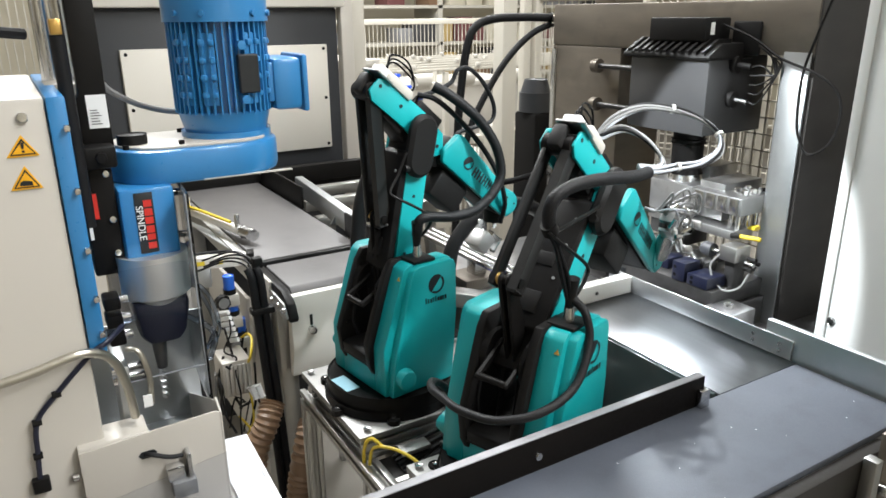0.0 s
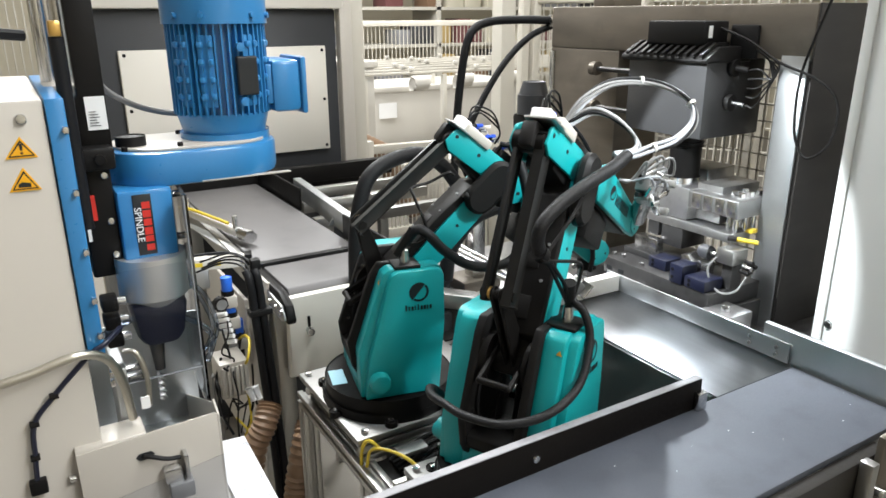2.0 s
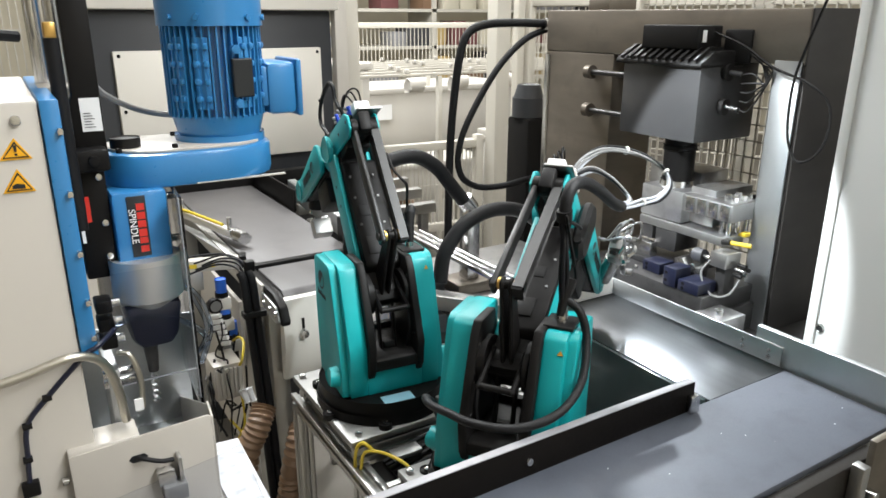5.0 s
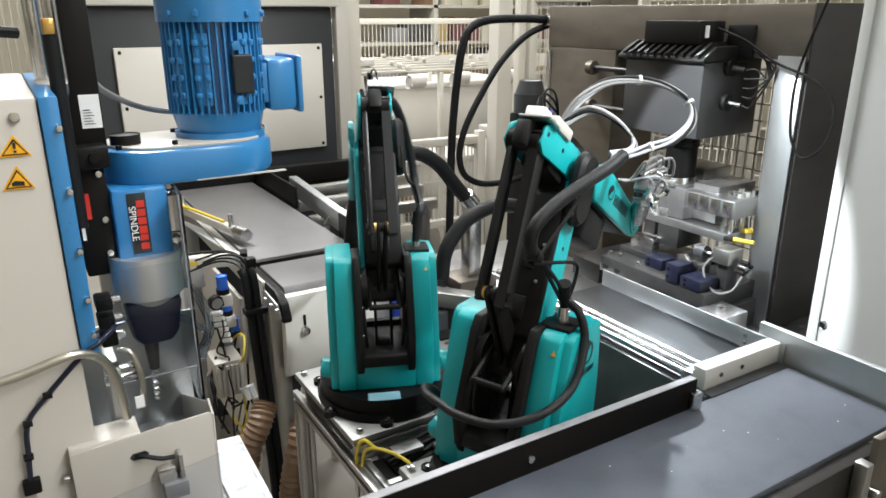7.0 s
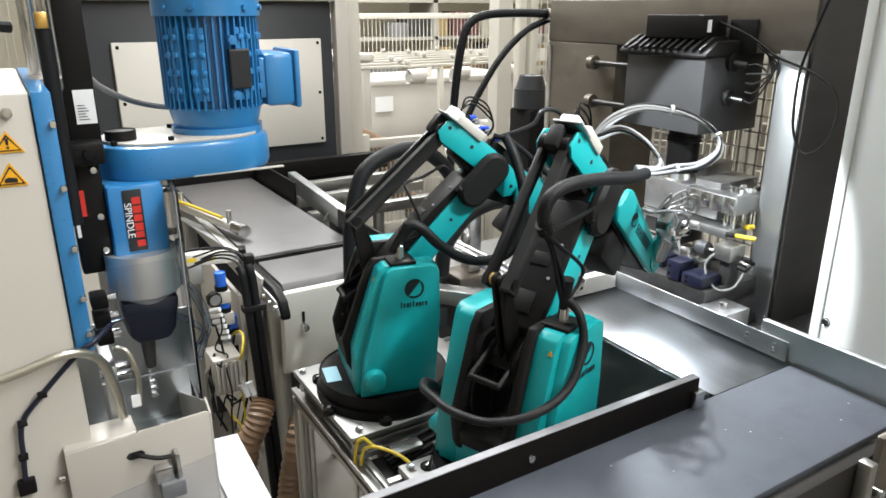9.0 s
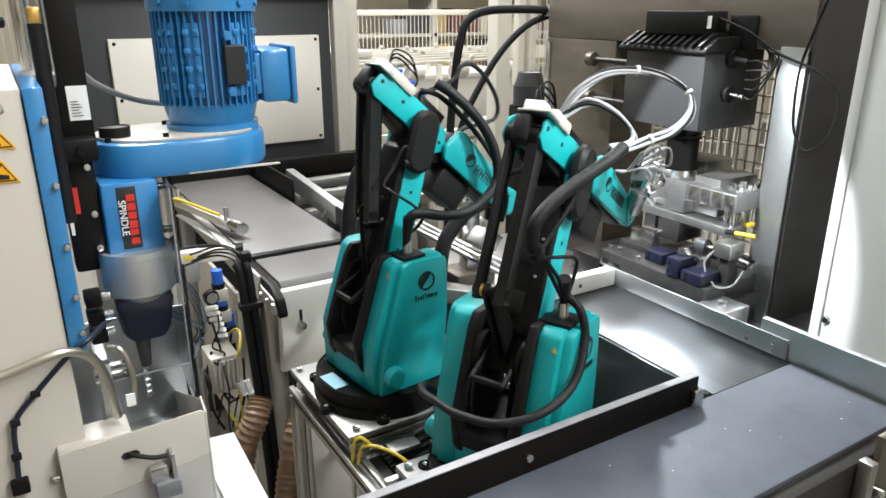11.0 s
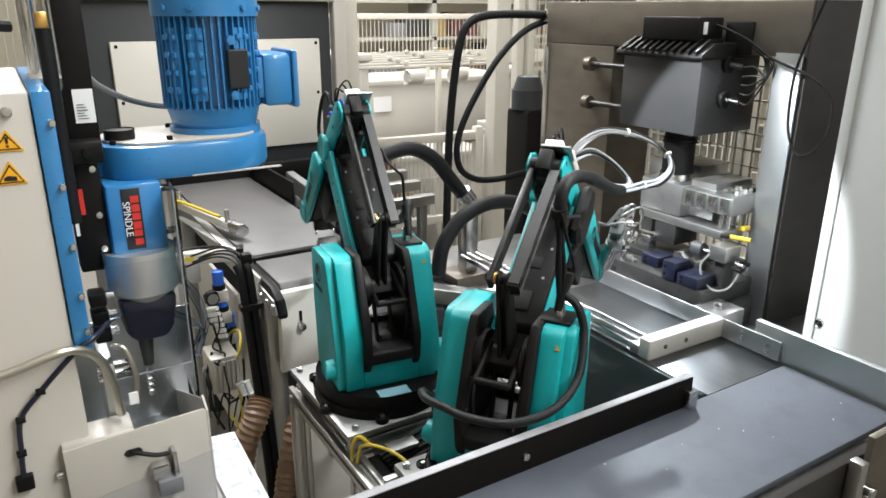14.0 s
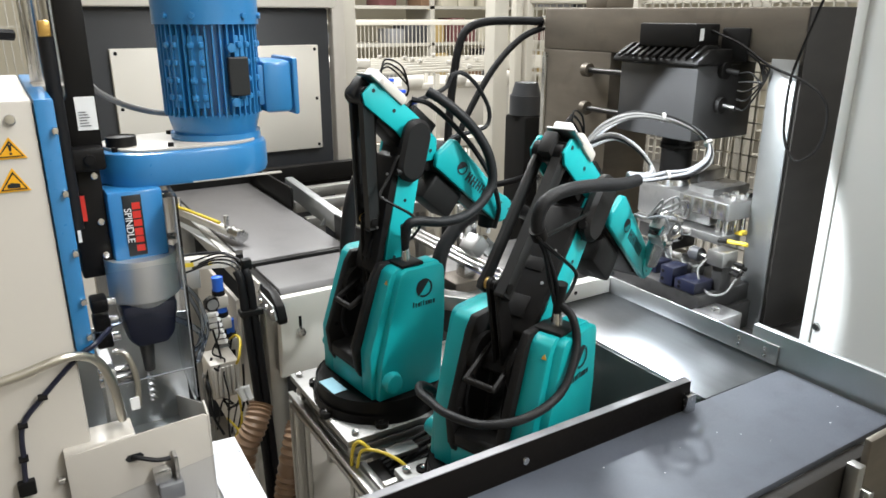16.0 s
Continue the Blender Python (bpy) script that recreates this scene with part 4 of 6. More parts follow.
AT_A, AT_B = (0.5095, 1.0388, TZ - 0.005), (0.5503, 0.7122, TZ - 0.011)


# ---- outfeed belt, chute and pusher ----
QX, QY, BZ = 1.028, 0.596, 1.009


def outfeed():
    c = thing("outfeed_conveyor", (0.4, 0.48, 0), "dark grey belt conveyor beside the robots", "conveyor")
    part("belt", box(-0.6, 1.018, 0.415, 0.594, BZ - 0.012, BZ, 0.003), BELT, c, "dusty dark blue-grey belt")
    part("side_board", box(-0.3, 0.788, 0.588, 0.600, BZ - 0.012, 1.0545, 0.001), MATTBLACK, c, "black side board with painted highlight on its upper edge")
    # thin strip coloured as the highlight along the black board's top
    part("board_edge", box(-0.3, 0.786, 0.5885, 0.600, 1.0545, 1.0560, 0.0005), EDGEGLINT, c)
    part("board_clamp", box(0.772, 0.790, 0.578, 0.588, BZ + 0.001, 1.038, 0.001), STEEL, c)
    bolt((0.487, 0.588, BZ + 0.021), (0, -1, 0), 0.005, 0.003, "bolt", c)
    part("near_rail", box(-0.6, 0.93, 0.395, 0.414, BZ - 0.07, BZ - 0.008, 0.002), SHADESTEEL, c)
    part("near_profile", profile(bmesh.new(), (-0.6, 0.392, BZ - 0.09), (0.90, 0.392, BZ - 0.09)), ALU, c)
    part("bracket", box(0.860, 0.876, 0.376, 0.394, BZ - 0.16, BZ - 0.002, 0.002), ALU, c)
    bolt((0.868, 0.376, BZ - 0.075), (0, -1, 0), 0.008, 0.012, "bolt", c)
    bolt((0.895, 0.385, BZ - 0.055), (0, -1, 0), 0.008, 0.014, "bolt", c)
    part("end_plate", box(0.895, 1.03, 0.384, 0.394, BZ - 0.2, BZ + 0.022, 0.002), DARKSTEEL, c)
    for x in (-0.2, 0.87):
        part("leg", profile(bmesh.new(), (x, 0.45, 0), (x, 0.45, BZ - 0.09)), ALU, c)
    g = thing("end_guard", (QX, 0.4, 0.9), "brushed steel guard sheet at the belt's end", "guard")
    part("sheet", box(QX, QX + 0.003, 0.30, 0.66, 0.85, 1.060, 0.0005), GALV, g)
    part("folded_edge", box(QX + 0.003, QX + 0.012, 0.30, 0.66, 1.0575, 1.060, 0.0005), GALV, g)
    s = thing("chute", (0.9, 0.82, 0.9), "bright sheet metal slide with upright flange", "chute")
    part("slide", box(0.838, QX - 0.003, 0.597, 1.03, BZ - 0.006, BZ - 0.003, 0.0005), SHEET, s, "scratched stainless slide")
    part("flange", box(QX - 0.004, QX - 0.001, 0.608, 1.03, BZ - 0.006, 1.040, 0.0005), GALV, s)
    for y, z in ((0.63, 1.028), (0.63, 1.016), (0.68, 1.028), (0.68, 1.016)):
        bolt((QX - 0.004, y, z), (-1, 0, 0), 0.0035, 0.002, "rivet", s)
    part("wall_board", box(0.828, 0.836, 0.602, 1.03, 0.80, BZ - 0.003, 0.001), TRAY, s, "glossy black side board")
    part("stand", box(0.84, 1.02, 0.62, 1.02, 0.0, 0.79, 0.004), ANTHR, s)
    t = thing("drip_tray", (0.74, 0.66, 0.85), "glossy dark tray beside the robot", "tray")
    part("sheet", box(0.66, 0.827, 0.601, 1.03, 0.84, 0.845, 0.001), TRAY, t)


def pusher():
    p = thing("pusher", (0.91, 1.07, BZ), "white plastic pusher bar on twin guide rods", "pusher")
    part("bar", box(-0.068, 0.114, -0.012, 0.012, 0.001, 0.036, 0.002), POM, p, "white plastic bar", True)
    for x in (-0.03, 0.02):
        part("screw", cyl((x, -0.0125, 0.018), (x, -0.011, 0.018), 0.004, seg=12), BLACK, p, "", True)
    for x in (-0.060, -0.040, -0.020):
        part("rod", cyl((x, 0.012, 0.010), (x, 0.56, 0.010), 0.0065, seg=14), STEEL, p, "", True)
    part("rod_carrier", box(-0.068, -0.012, 0.012, 0.03, 0.002, 0.02, 0.002), ALU, p, "", True)
    return p


# ---- press station ----
def press():
    X = 1.38
    f = thing("press_portal", (X, 1.3, 0), "dark steel portal frame of the press", "press")
    # added sheet: the shade on the portal's near end is its colour
    part("side_plate", box(X + 0.001, X + 0.34, 0.865, 0.8695, 0, 1.572, 0.001), SHADESTEEL, f, "thin added plate coloured for the portal's shaded side")
    part("lintel", box(X, X + 0.34, 0.87, 1.675, 1.462, 1.572, 0.004), DARKSTEEL, f)
    # same steel as the lintel, with shade put into its colour
    part("post", box(X, X + 0.34, 0.87, 0.925, 0, 1.462, 0.004), SHADESTEEL, f)
    part("post", box(X, X + 0.16, 1.40, 1.675, 0, 1.462, 0.004), DARKSTEEL, f)
    part("post_edge", box(X - 0.002, X, 1.655, 1.677, 0.6, 1.452, 0.0005), STEEL, f)
    part("top_block", box(X + 0.02, X + 0.12, 1.45, 1.53, 1.572, 1.60, 0.004), DARKSTEEL, f)
    part("strip", box(X - 0.006, X - 0.001, 0.873, 0.932, 0.75, 1.470, 0.0005), GALV, f, "galvanised sheet strip")
    part("bed", box(1.10, X + 0.3, 0.72, 1.66, 0.0, 0.88, 0.006), PRESSDARK, f, "dark oiled machine bed")
    for z in (1.415, 1.315):
        part("cross_rod", cyl((X - 0.022, 1.24, z), (X - 0.022, 1.46, z), 0.0070, seg=16), PRESSDARK, f)
        part("rod_socket", cyl((X - 0.022, 1.452, z), (X - 0.022, 1.472, z), 0.018, seg=20), DARKSTEEL, f)
    # camera housing hung on the lintel
    h = thing("camera_housing", (1.28, 1.12, 1.38), "black sheet metal camera housing with louvred lid", "housing")
    part("shell", box(1.275, 1.47, 1.034, 1.258, 1.291, 1.462, 0.003), ANTHRG, h, "black gloss sheet housing")
    part("lid", prism([(1.262, 1.452), (1.262, 1.462), (1.30, 1.486), (1.40, 1.486), (1.41, 1.452)], "y", 1.025, 1.275, 0.006), BLACKP, h)
    for k in range(11):
        y = 1.036 + 0.021 * k
        part("louvre_fin", prism([(1.258, 1.464), (1.258, 1.470), (1.30, 1.494), (1.34, 1.494), (1.34, 1.486), (1.30, 1.486)], "y", y, y + 0.008), BLACKP, h)
    part("controller", box(1.285, 1.365, 1.06, 1.218, 1.488, 1.538, 0.004), BLACKP, h, "flat black camera controller")
    part("rear_box", box(1.37, 1.379, 0.99, 1.059, 1.46, 1.530, 0.004), BLACKP, h)
    part("label", box(1.30, 1.312, 1.0585, 1.0598, 1.503, 1.528), WPRINT, h)
    for z in (1.441, 1.367):
        g = part("gland", cyl((1.353, 1.033, z), (1.353, 1.02, z), 0.018, seg=20, rb=0.003), BLACKP, h)
        part("plug", cyl((1.353, 1.02, z), (1.355, 0.99, z - 0.003), 0.006, seg=12), STEEL if z < 1.38 else BLACKP, g)
    for k in range(5):
        w = thing("housing_cable", (1.3, 0.9, 1.4), "thin black cable hanging from the camera housing", "cable", "housing cables")
        part("cable", tube([(1.355, 0.99, 1.438 - 0.0185 * k), (1.358, 0.965, 1.44 - 0.018 * k), (1.365, 0.94 - 0.003 * k, 1.42 + 0.006 * k), (1.368, 0.955, 1.46), (1.366, 0.985, 1.48)], 0.002, seg=6), BLACK, w)
    w = thing("hanging_cable", (1.34, 0.85, 1.4), "long thin black cable looped down the post", "cable")
    part("cable", tube([(1.34, 1.06, 1.523), (1.345, 0.986, 1.496), (1.345, 0.917, 1.459), (1.345, 0.836, 1.433), (1.345, 0.79, 1.402), (1.345, 0.778, 1.357), (1.345, 0.791, 1.304), (1.345, 0.829, 1.278), (1.345, 0.857, 1.312), (1.345, 0.866, 1.365), (1.345, 0.865, 1.435), (1.345, 0.848, 1.504), (1.345, 0.815, 1.61)], 0.0028, seg=8), BLACK, w)
    # punch and clamp tooling
    t = thing("press_tool", (1.33, 1.12, 0.88), "bright steel clamping tool with round punch", "press tool")
    part("punch", cyl((1.355, 1.134, 1.30), (1.355, 1.134, 1.186), 0.036, seg=36, rb=0.003), BLACK, t)
    part("punch_ring", cyl((1.355, 1.134, 1.268), (1.355, 1.134, 1.258), 0.0385, seg=36, rb=0.002), BLACKP, t)
    part("punch_neck", cyl((1.355, 1.134, 1.186), (1.355, 1.134, 1.172), 0.037, 0.041, seg=36), STEEL, t)
    part("head_block", box(1.300, 1.44, 1.066, 1.190, 1.098, 1.172, 0.003), PRESSSTEEL, t)
    part("head_side", box(1.33, 1.46, 1.0, 1.069, 1.10, 1.185, 0.003), PRESSSTEEL, t)
    part("head_back", box(1.40, 1.50, 1.10, 1.26, 1.06, 1.20, 0.003), PRESSSTEEL, t)
    part("clamp_arm", box(1.300, 1.40, 0.932, 1.068, 1.130, 1.170, 0.003), ALUPLATE, t, "milled steel clamp arm")
    for k in range(4):
        part("clamp_rib", box(1.2985, 1.2995, 0.938 + 0.031 * k, 0.962 + 0.031 * k, 1.133, 1.167, 0.0004), STEEL, t)
    part("lower_arm", prism([(1.295, 0.94), (1.36, 0.94), (1.36, 1.05), (1.40, 1.07), (1.40, 1.185), (1.295, 1.185), (1.297, 1.06)], "z", 1.076, 1.096, 0.002), ALUPLATE, t)
    part("lower_block", box(1.298, 1.38, 1.072, 1.135, 1.026, 1.0755, 0.003), PRESSDARK, t)
    part("lower_block", box(1.300, 1.38, 1.145, 1.180, 1.04, 1.0755, 0.003), PRESSDARK, t)
    for x, y in ((1.33, 0.95), (1.36, 0.95), (1.39, 0.95), (1.34, 0.975), (1.375, 0.975)):
        part("clamp_screw", cyl((x, y, 1.17), (x, y, 1.182), 0.008, seg=6), STEEL, t)
        part("guide_pin", cyl((x - 0.01, y, 1.096), (x - 0.01, y, 1.131), 0.0055, seg=12), STEEL, t)
    part("yellow_cover", prism([(0.918, 1.097), (0.94, 1.097), (0.932, 1.106), (0.918, 1.107)], "x", 1.335, 1.355, 0.002), YCABLE, t, "yellow wedge cover")
    part("bed_slab", box(1.205, 1.40, 0.91, 1.225, 0.945, 0.985, 0.003), PRESSDARK, t)
    part("bed_front", box(1.215, 1.40, 0.90, 1.20, 0.881, 0.945, 0.003), PRESSDARK, t)
    part("bed_foot", box(1.17, 1.23, 0.95, 1.0, 0.881, 0.95, 0.003), PRESSDARK, t)
    part("bed_foot", box(1.16, 1.22, 1.05, 1.10, 0.881, 0.945, 0.003), PRESSDARK, t)
    part("bed_rise", box(1.27, 1.40, 1.03, 1.225, 0.985, 1.0, 0.002), PRESSDARK, t)
    part("silver_stop", box(1.275, 1.30, 1.125, 1.195, 1.0, 1.038, 0.002), STEEL, t)
    part("far_step", box(1.22, 1.40, 1.24, 1.34, 0.881, 0.95, 0.003), PRESSDARK, t)
    for x, y, z in ((1.235, 1.19, 0.985), (1.225, 1.12, 0.985), (1.23, 1.215, 0.985)):
        bolt((x, y, z), (0, 0, 1), 0.006, 0.006, "cap_screw", t)
    for x, y in ((1.21, 1.205), (1.21, 1.165)):
        part("slot_hole", box(1.2035, 1.2049, y - 0.008, y + 0.008, 0.955, 0.965), BPRINT, t)
    for (x, y, z, a, b, c) in ((1.262, 1.085, 0.985, 0.05, 0.052, 0.026), (1.225, 0.998, 0.985, 0.05, 0.036, 0.044), (1.232, 0.948, 0.985, 0.060, 0.055, 0.026)):
        k = thing("jaw_block", (x, y, z), "dark navy anodised clamping jaw", "jaw", "clamping jaws")
        part("body", box(x - a / 2, x + a / 2, y - b / 2, y + b / 2, z, z + c, 0.003), NAVY, k)
        part("bore", cyl((x - a / 2 - 0.0006, y + b / 4, z + c * 0.7), (x - a / 2 + 0.002, y + b / 4, z + c * 0.7), 0.004, seg=14), BLACK, k)
        part("bore", cyl((x - a / 2 - 0.0006, y + b / 4, z + c * 0.3), (x - a / 2 + 0.002, y + b / 4, z + c * 0.3), 0.004, seg=14), BLACK, k)
    k = thing("vee_block", (1.27, 1.0, 0.985), "small bright steel vee block", "block")
    part("body", prism([(0.985, 0.985), (1.03, 0.985), (1.04, 1.03), (1.02, 1.035), (1.005, 1.02), (0.99, 1.03), (0.98, 1.02)], "x", 1.262, 1.31, 0.002), STEEL, k)
    cy = thing("air_cylinder", (1.27, 0.92, 0.99), "small aluminium air cylinder with grey fittings", "cylinder")
    part("bracket", box(1.265, 1.30, 0.905, 0.93, 0.985, 1.045, 0.002), PRESSDARK, cy)
    part("body", box(1.25, 1.30, 0.895, 0.938, 1.044, 1.078, 0.004), ALU, cy)
    part("rod_end", cyl((1.262, 0.945, 1.055), (1.262, 0.972, 1.055), 0.006, seg=16), STEEL, cy)
    part("rod_knob", cyl((1.262, 0.962, 1.055), (1.262, 0.982, 1.055), 0.016, seg=20, rb=0.003), GREYD, cy)
    for k2 in range(5):
        part("fitting", cyl((1.27 + 0.006 * k2, 0.888, 1.035 + 0.009 * (k2 % 3)), (1.27 + 0.006 * k2, 0.868, 1.033 + 0.010 * (k2 % 3)), 0.005, seg=10), STEEL if k2 % 2 else BLACKP, cy)
    part("yellow_plug", cyl((1.285, 0.915, 1.095), (1.298, 0.875, 1.095), 0.005, seg=12), YCABLE, cy)
    part("plug_tip", cyl((1.283, 0.935, 1.092), (1.285, 0.915, 1.095), 0.006, seg=12), BLACKP, cy)
    part("hose", tube([(1.25, 0.935, 1.055), (1.238, 0.945, 1.03), (1.235, 0.93, 1.0), (1.238, 0.905, 0.985), (1.245, 0.875, 0.998), (1.26, 0.865, 1.03)], 0.0025, seg=6), GCABLE, cy)
    b = thing("bed_strip", (1.2, 0.85, 0.93), "steel strip with hexagon bolt on the bed", "strip")
    part("strip", box(1.19, 1.27, 0.845, 0.915, 0.88, 0.958, 0.003), PRESSSTEEL, b)
    bolt((1.22, 0.875, 0.958), (0, 0, 1), 0.010, 0.008, "bolt", b)
    w = thing("white_cabinet", (1.4, 0.4, 0), "white painted machine cabinet beside the press", "cabinet")
    part("body", box(1.20, 1.9, -1.2, 0.674, 0.0, 2.4, 0.006), WHITE, w)
    bolt((1.20, 0.648, 1.019), (-1, 0, 0), 0.0065, 0.003, "bolt", w)
    part("corner_strip", box(1.1965, 1.1998, 0.656, 0.674, 0.0, 2.4, 0.001), WHITE, w)
    m = thing("dark_motor", (1.42, 1.80, 0), "dark grey upright motor behind the portal", "motor")
    part("cap", cyl((1.42, 1.80, 1.315), (1.42, 1.80, 1.35), 0.050, 0.034, seg=32, rb=0.006), GREYD, m)
    part("housing", cyl((1.42, 1.80, 1.255), (1.42, 1.80, 1.315), 0.051, seg=32), GREYD, m)
    part("body", box(1.378, 1.475, 1.745, 1.855, 0.0, 1.255, 0.012), BLACKP, m)
    for k, (o, r) in enumerate((((0, 0, 0), 0.0125), ((0.02, 0.02, -0.01), 0.010))):
        h = thing("corrugated_hose", (1.3, 1.7, 1.5), "black corrugated hose arching down from the frame", "hose", "black hoses")
        pts = [(1.40, 1.70, 1.535), (1.33, 1.72, 1.538), (1.22, 1.74, 1.535), (1.155, 1.74, 1.515), (1.128, 1.74, 1.469), (1.110, 1.74, 1.379), (1.096, 1.74, 1.254), (1.090, 1.74, 1.141), (1.085, 1.74, 0.92)] if k == 0 else \
              [(1.412, 1.70, 1.525), (1.331, 1.72, 1.489), (1.234, 1.72, 1.406), (1.140, 1.72, 1.269), (1.107, 1.72, 1.176), (1.120, 1.72, 1.108), (1.174, 1.72, 1.072), (1.246, 1.72, 1.063), (1.31, 1.72, 1.066), (1.40, 1.74, 1.07)]
        part("hose", tube(pts, r, 10, 10, ribs=0.001, pitch=0.008), RUBBER, h)
        part("coupling", cyl((1.385, 1.70, 1.535 - 0.005 * k), (1.42, 1.70, 1.535 - 0.005 * k), r * 1.3, seg=16), STEEL, h)


ANTHRG = M("black_gloss_sheet", (0.058, 0.058, 0.060), 0.24, var=0.2, bump=0.06, grain=60)
GREYD = M("dark_grey_paint", (0.05, 0.052, 0.058), 0.4, var=0.1)


# ---- drilling spindle ----
def spindle():
    u = thing("drill_column", (-0.15, 1.0, 0), "light grey machine column with blue edge plate", "machine column")
    part("body", box(-0.6, 0.032, 0.88, 1.25, 0.0, 1.469, 0.004), GREY, u)
    part("edge_plate", box(0.033, 0.052, 0.877, 1.25, 1.165, 1.469, 0.002), BLUE, u, "blue painted edge plate")
    for z in (1.435, 1.365, 1.295, 1.235, 1.19):
        bolt((0.049, 0.877, z), (0, -1, 0), 0.0035, 0.006, "bolt", u)
    bolt((0.009, 0.88, 1.449), (0, -1, 0), 0.0055, 0.004, "bolt", u)
    for cx, z0, z1 in ((0.0035, 1.409, 1.430), (0.0015, 1.3735, 1.397)):
        h = z1 - z0
        s = part("warning_sign", prism([(cx - 0.0155, z0 - 0.001), (cx + 0.0155, z0 - 0.001), (cx + 0.001, z1 + 0.001)], "y", 0.8785, 0.8799), YELLOW, u, "yellow warning triangle", smooth=False)
        part("sign_edge", prism([(cx - 0.0125, z0 + 0.0008), (cx + 0.0128, z0 + 0.0008), (cx + 0.0008, z1 - 0.0025)], "y", 0.8779, 0.8785), BPRINT, s, smooth=False)
        part("sign_face", prism([(cx - 0.0102, z0 + 0.0022), (cx + 0.0106, z0 + 0.0022), (cx + 0.0008, z1 - 0.0055)], "y", 0.8773, 0.8779), YELLOW, s, smooth=False)
        if z1 > 1.42:
            bm = prism([(cx - 0.0004, z0 + 0.0075), (cx + 0.0018, z0 + 0.0075), (cx + 0.0024, z0 + 0.0145), (cx - 0.001, z0 + 0.0145)], "y", 0.8767, 0.8773)
            box(cx - 0.0006, cx + 0.002, 0.8767, 0.8773, z0 + 0.0035, z0 + 0.0058, 0, bm)
        else:
            bm = prism([(cx - 0.006, z0 + 0.0035), (cx + 0.006, z0 + 0.003), (cx + 0.006, z0 + 0.0075), (cx - 0.002, z0 + 0.009), (cx - 0.006, z0 + 0.007)], "y", 0.8767, 0.8773)
        part("pictogram", bm, BPRINT, s, smooth=False)
    sl = thing("spindle_slide", (0.09, 1.0, 1.2), "black spindle slide with adjusting rod", "slide")
    part("rail_plate", box(0.060, 0.098, 0.985, 1.02, 1.225, 1.388, 0.003), BLACK, sl)
    part("upper_plate", prism([(0.062, 1.39), (0.062, 1.44), (0.074, 1.46), (0.074, 1.60), (0.106, 1.60), (0.106, 1.39)], "y", 0.99, 1.01, 0.002), BLACK, sl)
    part("clamp", box(0.048, 0.104, 0.962, 1.02, 1.370, 1.398, 0.004), BLACK, sl)
    bolt((0.086, 0.962, 1.384), (0, -1, 0), 0.007, 0.005, "bolt", sl, BLACK)
    part("rod", cyl((0.060, 0.962, 1.53), (0.060, 0.962, 1.30), 0.0085, seg=20), RUBBER, sl)
    part("rod_fitting", box(0.053, 0.066, 0.952, 0.972, 1.53, 1.548, 0.002), BRASS, sl)
    part("ruler", box(0.061, 0.065, 0.983, 0.985, 1.276, 1.341), WPRINT, sl)
    part("slide_mark", box(0.067, 0.075, 0.982, 0.985, 1.303, 1.336), RED, sl, "red maker mark")
    part("type_label", box(0.081, 0.104, 0.9885, 0.990, 1.417, 1.458), WPRINT, sl, "white type label")
    bm = bmesh.new()
    for k in range(6):
        box(0.084, 0.084 + 0.012 - 0.002 * (k % 3), 0.9878, 0.9886, 1.422 + 0.0034 * k, 1.4229 + 0.0034 * k, 0, bm)
    part("label_print", bm, BPRINT, sl, smooth=False)
    for z in (1.36, 1.30, 1.255, 1.235):
        bolt((0.090, 0.985, z), (0, -1, 0), 0.0045, 0.004, "bolt", sl)
    for x, y in ((0.052, 1.10), (0.072, 1.06)):
        part("air_tube", cyl((x, y, 1.45), (x, y, 1.8), 0.010, seg=16), STEEL, sl)
    part("tube_base", box(0.04, 0.10, 1.03, 1.12, 1.40, 1.47, 0.004), GREY, sl)
    # spindle body
    s = thing("drill_spindle", (0.125, 1.03, 1.2), "blue drilling spindle with steel collar and twist drill", "spindle")
    ax, ay = 0.124, 0.985
    part("body", box(0.099, 0.168, 0.975, 1.08, 1.240, 1.338, 0.006), BLUE, s, "blue painted spindle body")
    part("badge", box(0.117, 0.140, 0.9735, 0.975, 1.250, 1.332, 0.0005), BPRINT, s, "black badge with red and white lettering")
    part("collar", cyl((0.131, 0.985, 1.197), (0.131, 0.985, 1.246), 0.045, seg=48, rb=0.004), COLLAR, s, "turned steel collar")
    part("collar_foot", cyl((0.131, 0.985, 1.178), (0.131, 0.985, 1.198), 0.034, 0.044, seg=48), COLLAR, s)
    part("nose", prism([(0.093, 1.190), (0.168, 1.190), (0.160, 1.142), (0.150, 1.126), (0.108, 1.126), (0.099, 1.142)], "y", 0.948, 1.025, 0.01), NAVY, s, "dark navy plastic nose guard")
    part("chuck", cyl((ax, ay, 1.077), (ax, ay, 1.128), 0.007, 0.011, seg=20), PRESSDARK, s)
    bm = bmesh.new()
    prev = None
    for k in range(37):
        z, a = 1.077 - 0.053 * k / 36, radians(28 * k)
        rr = 0.0058 if k < 33 else 0.0058 * (36 - k) / 4 + 0.0004
        ring = [bm.verts.new((ax + rr * math.cos(a + t) * (1 if t in (0, math.pi) else 0.45), ay + rr * math.sin(a + t) * (1 if t in (0, math.pi) else 0.45), z)) for t in (0, math.pi / 2, math.pi, 3 * math.pi / 2)]
        if prev:
            for i in range(4):
                bm.faces.new((prev[i], prev[(i + 1) % 4], ring[(i + 1) % 4], ring[i]))
        prev = ring
    part("twist_drill", bm, PRESSSTEEL, s, "spiral twist drill bit")
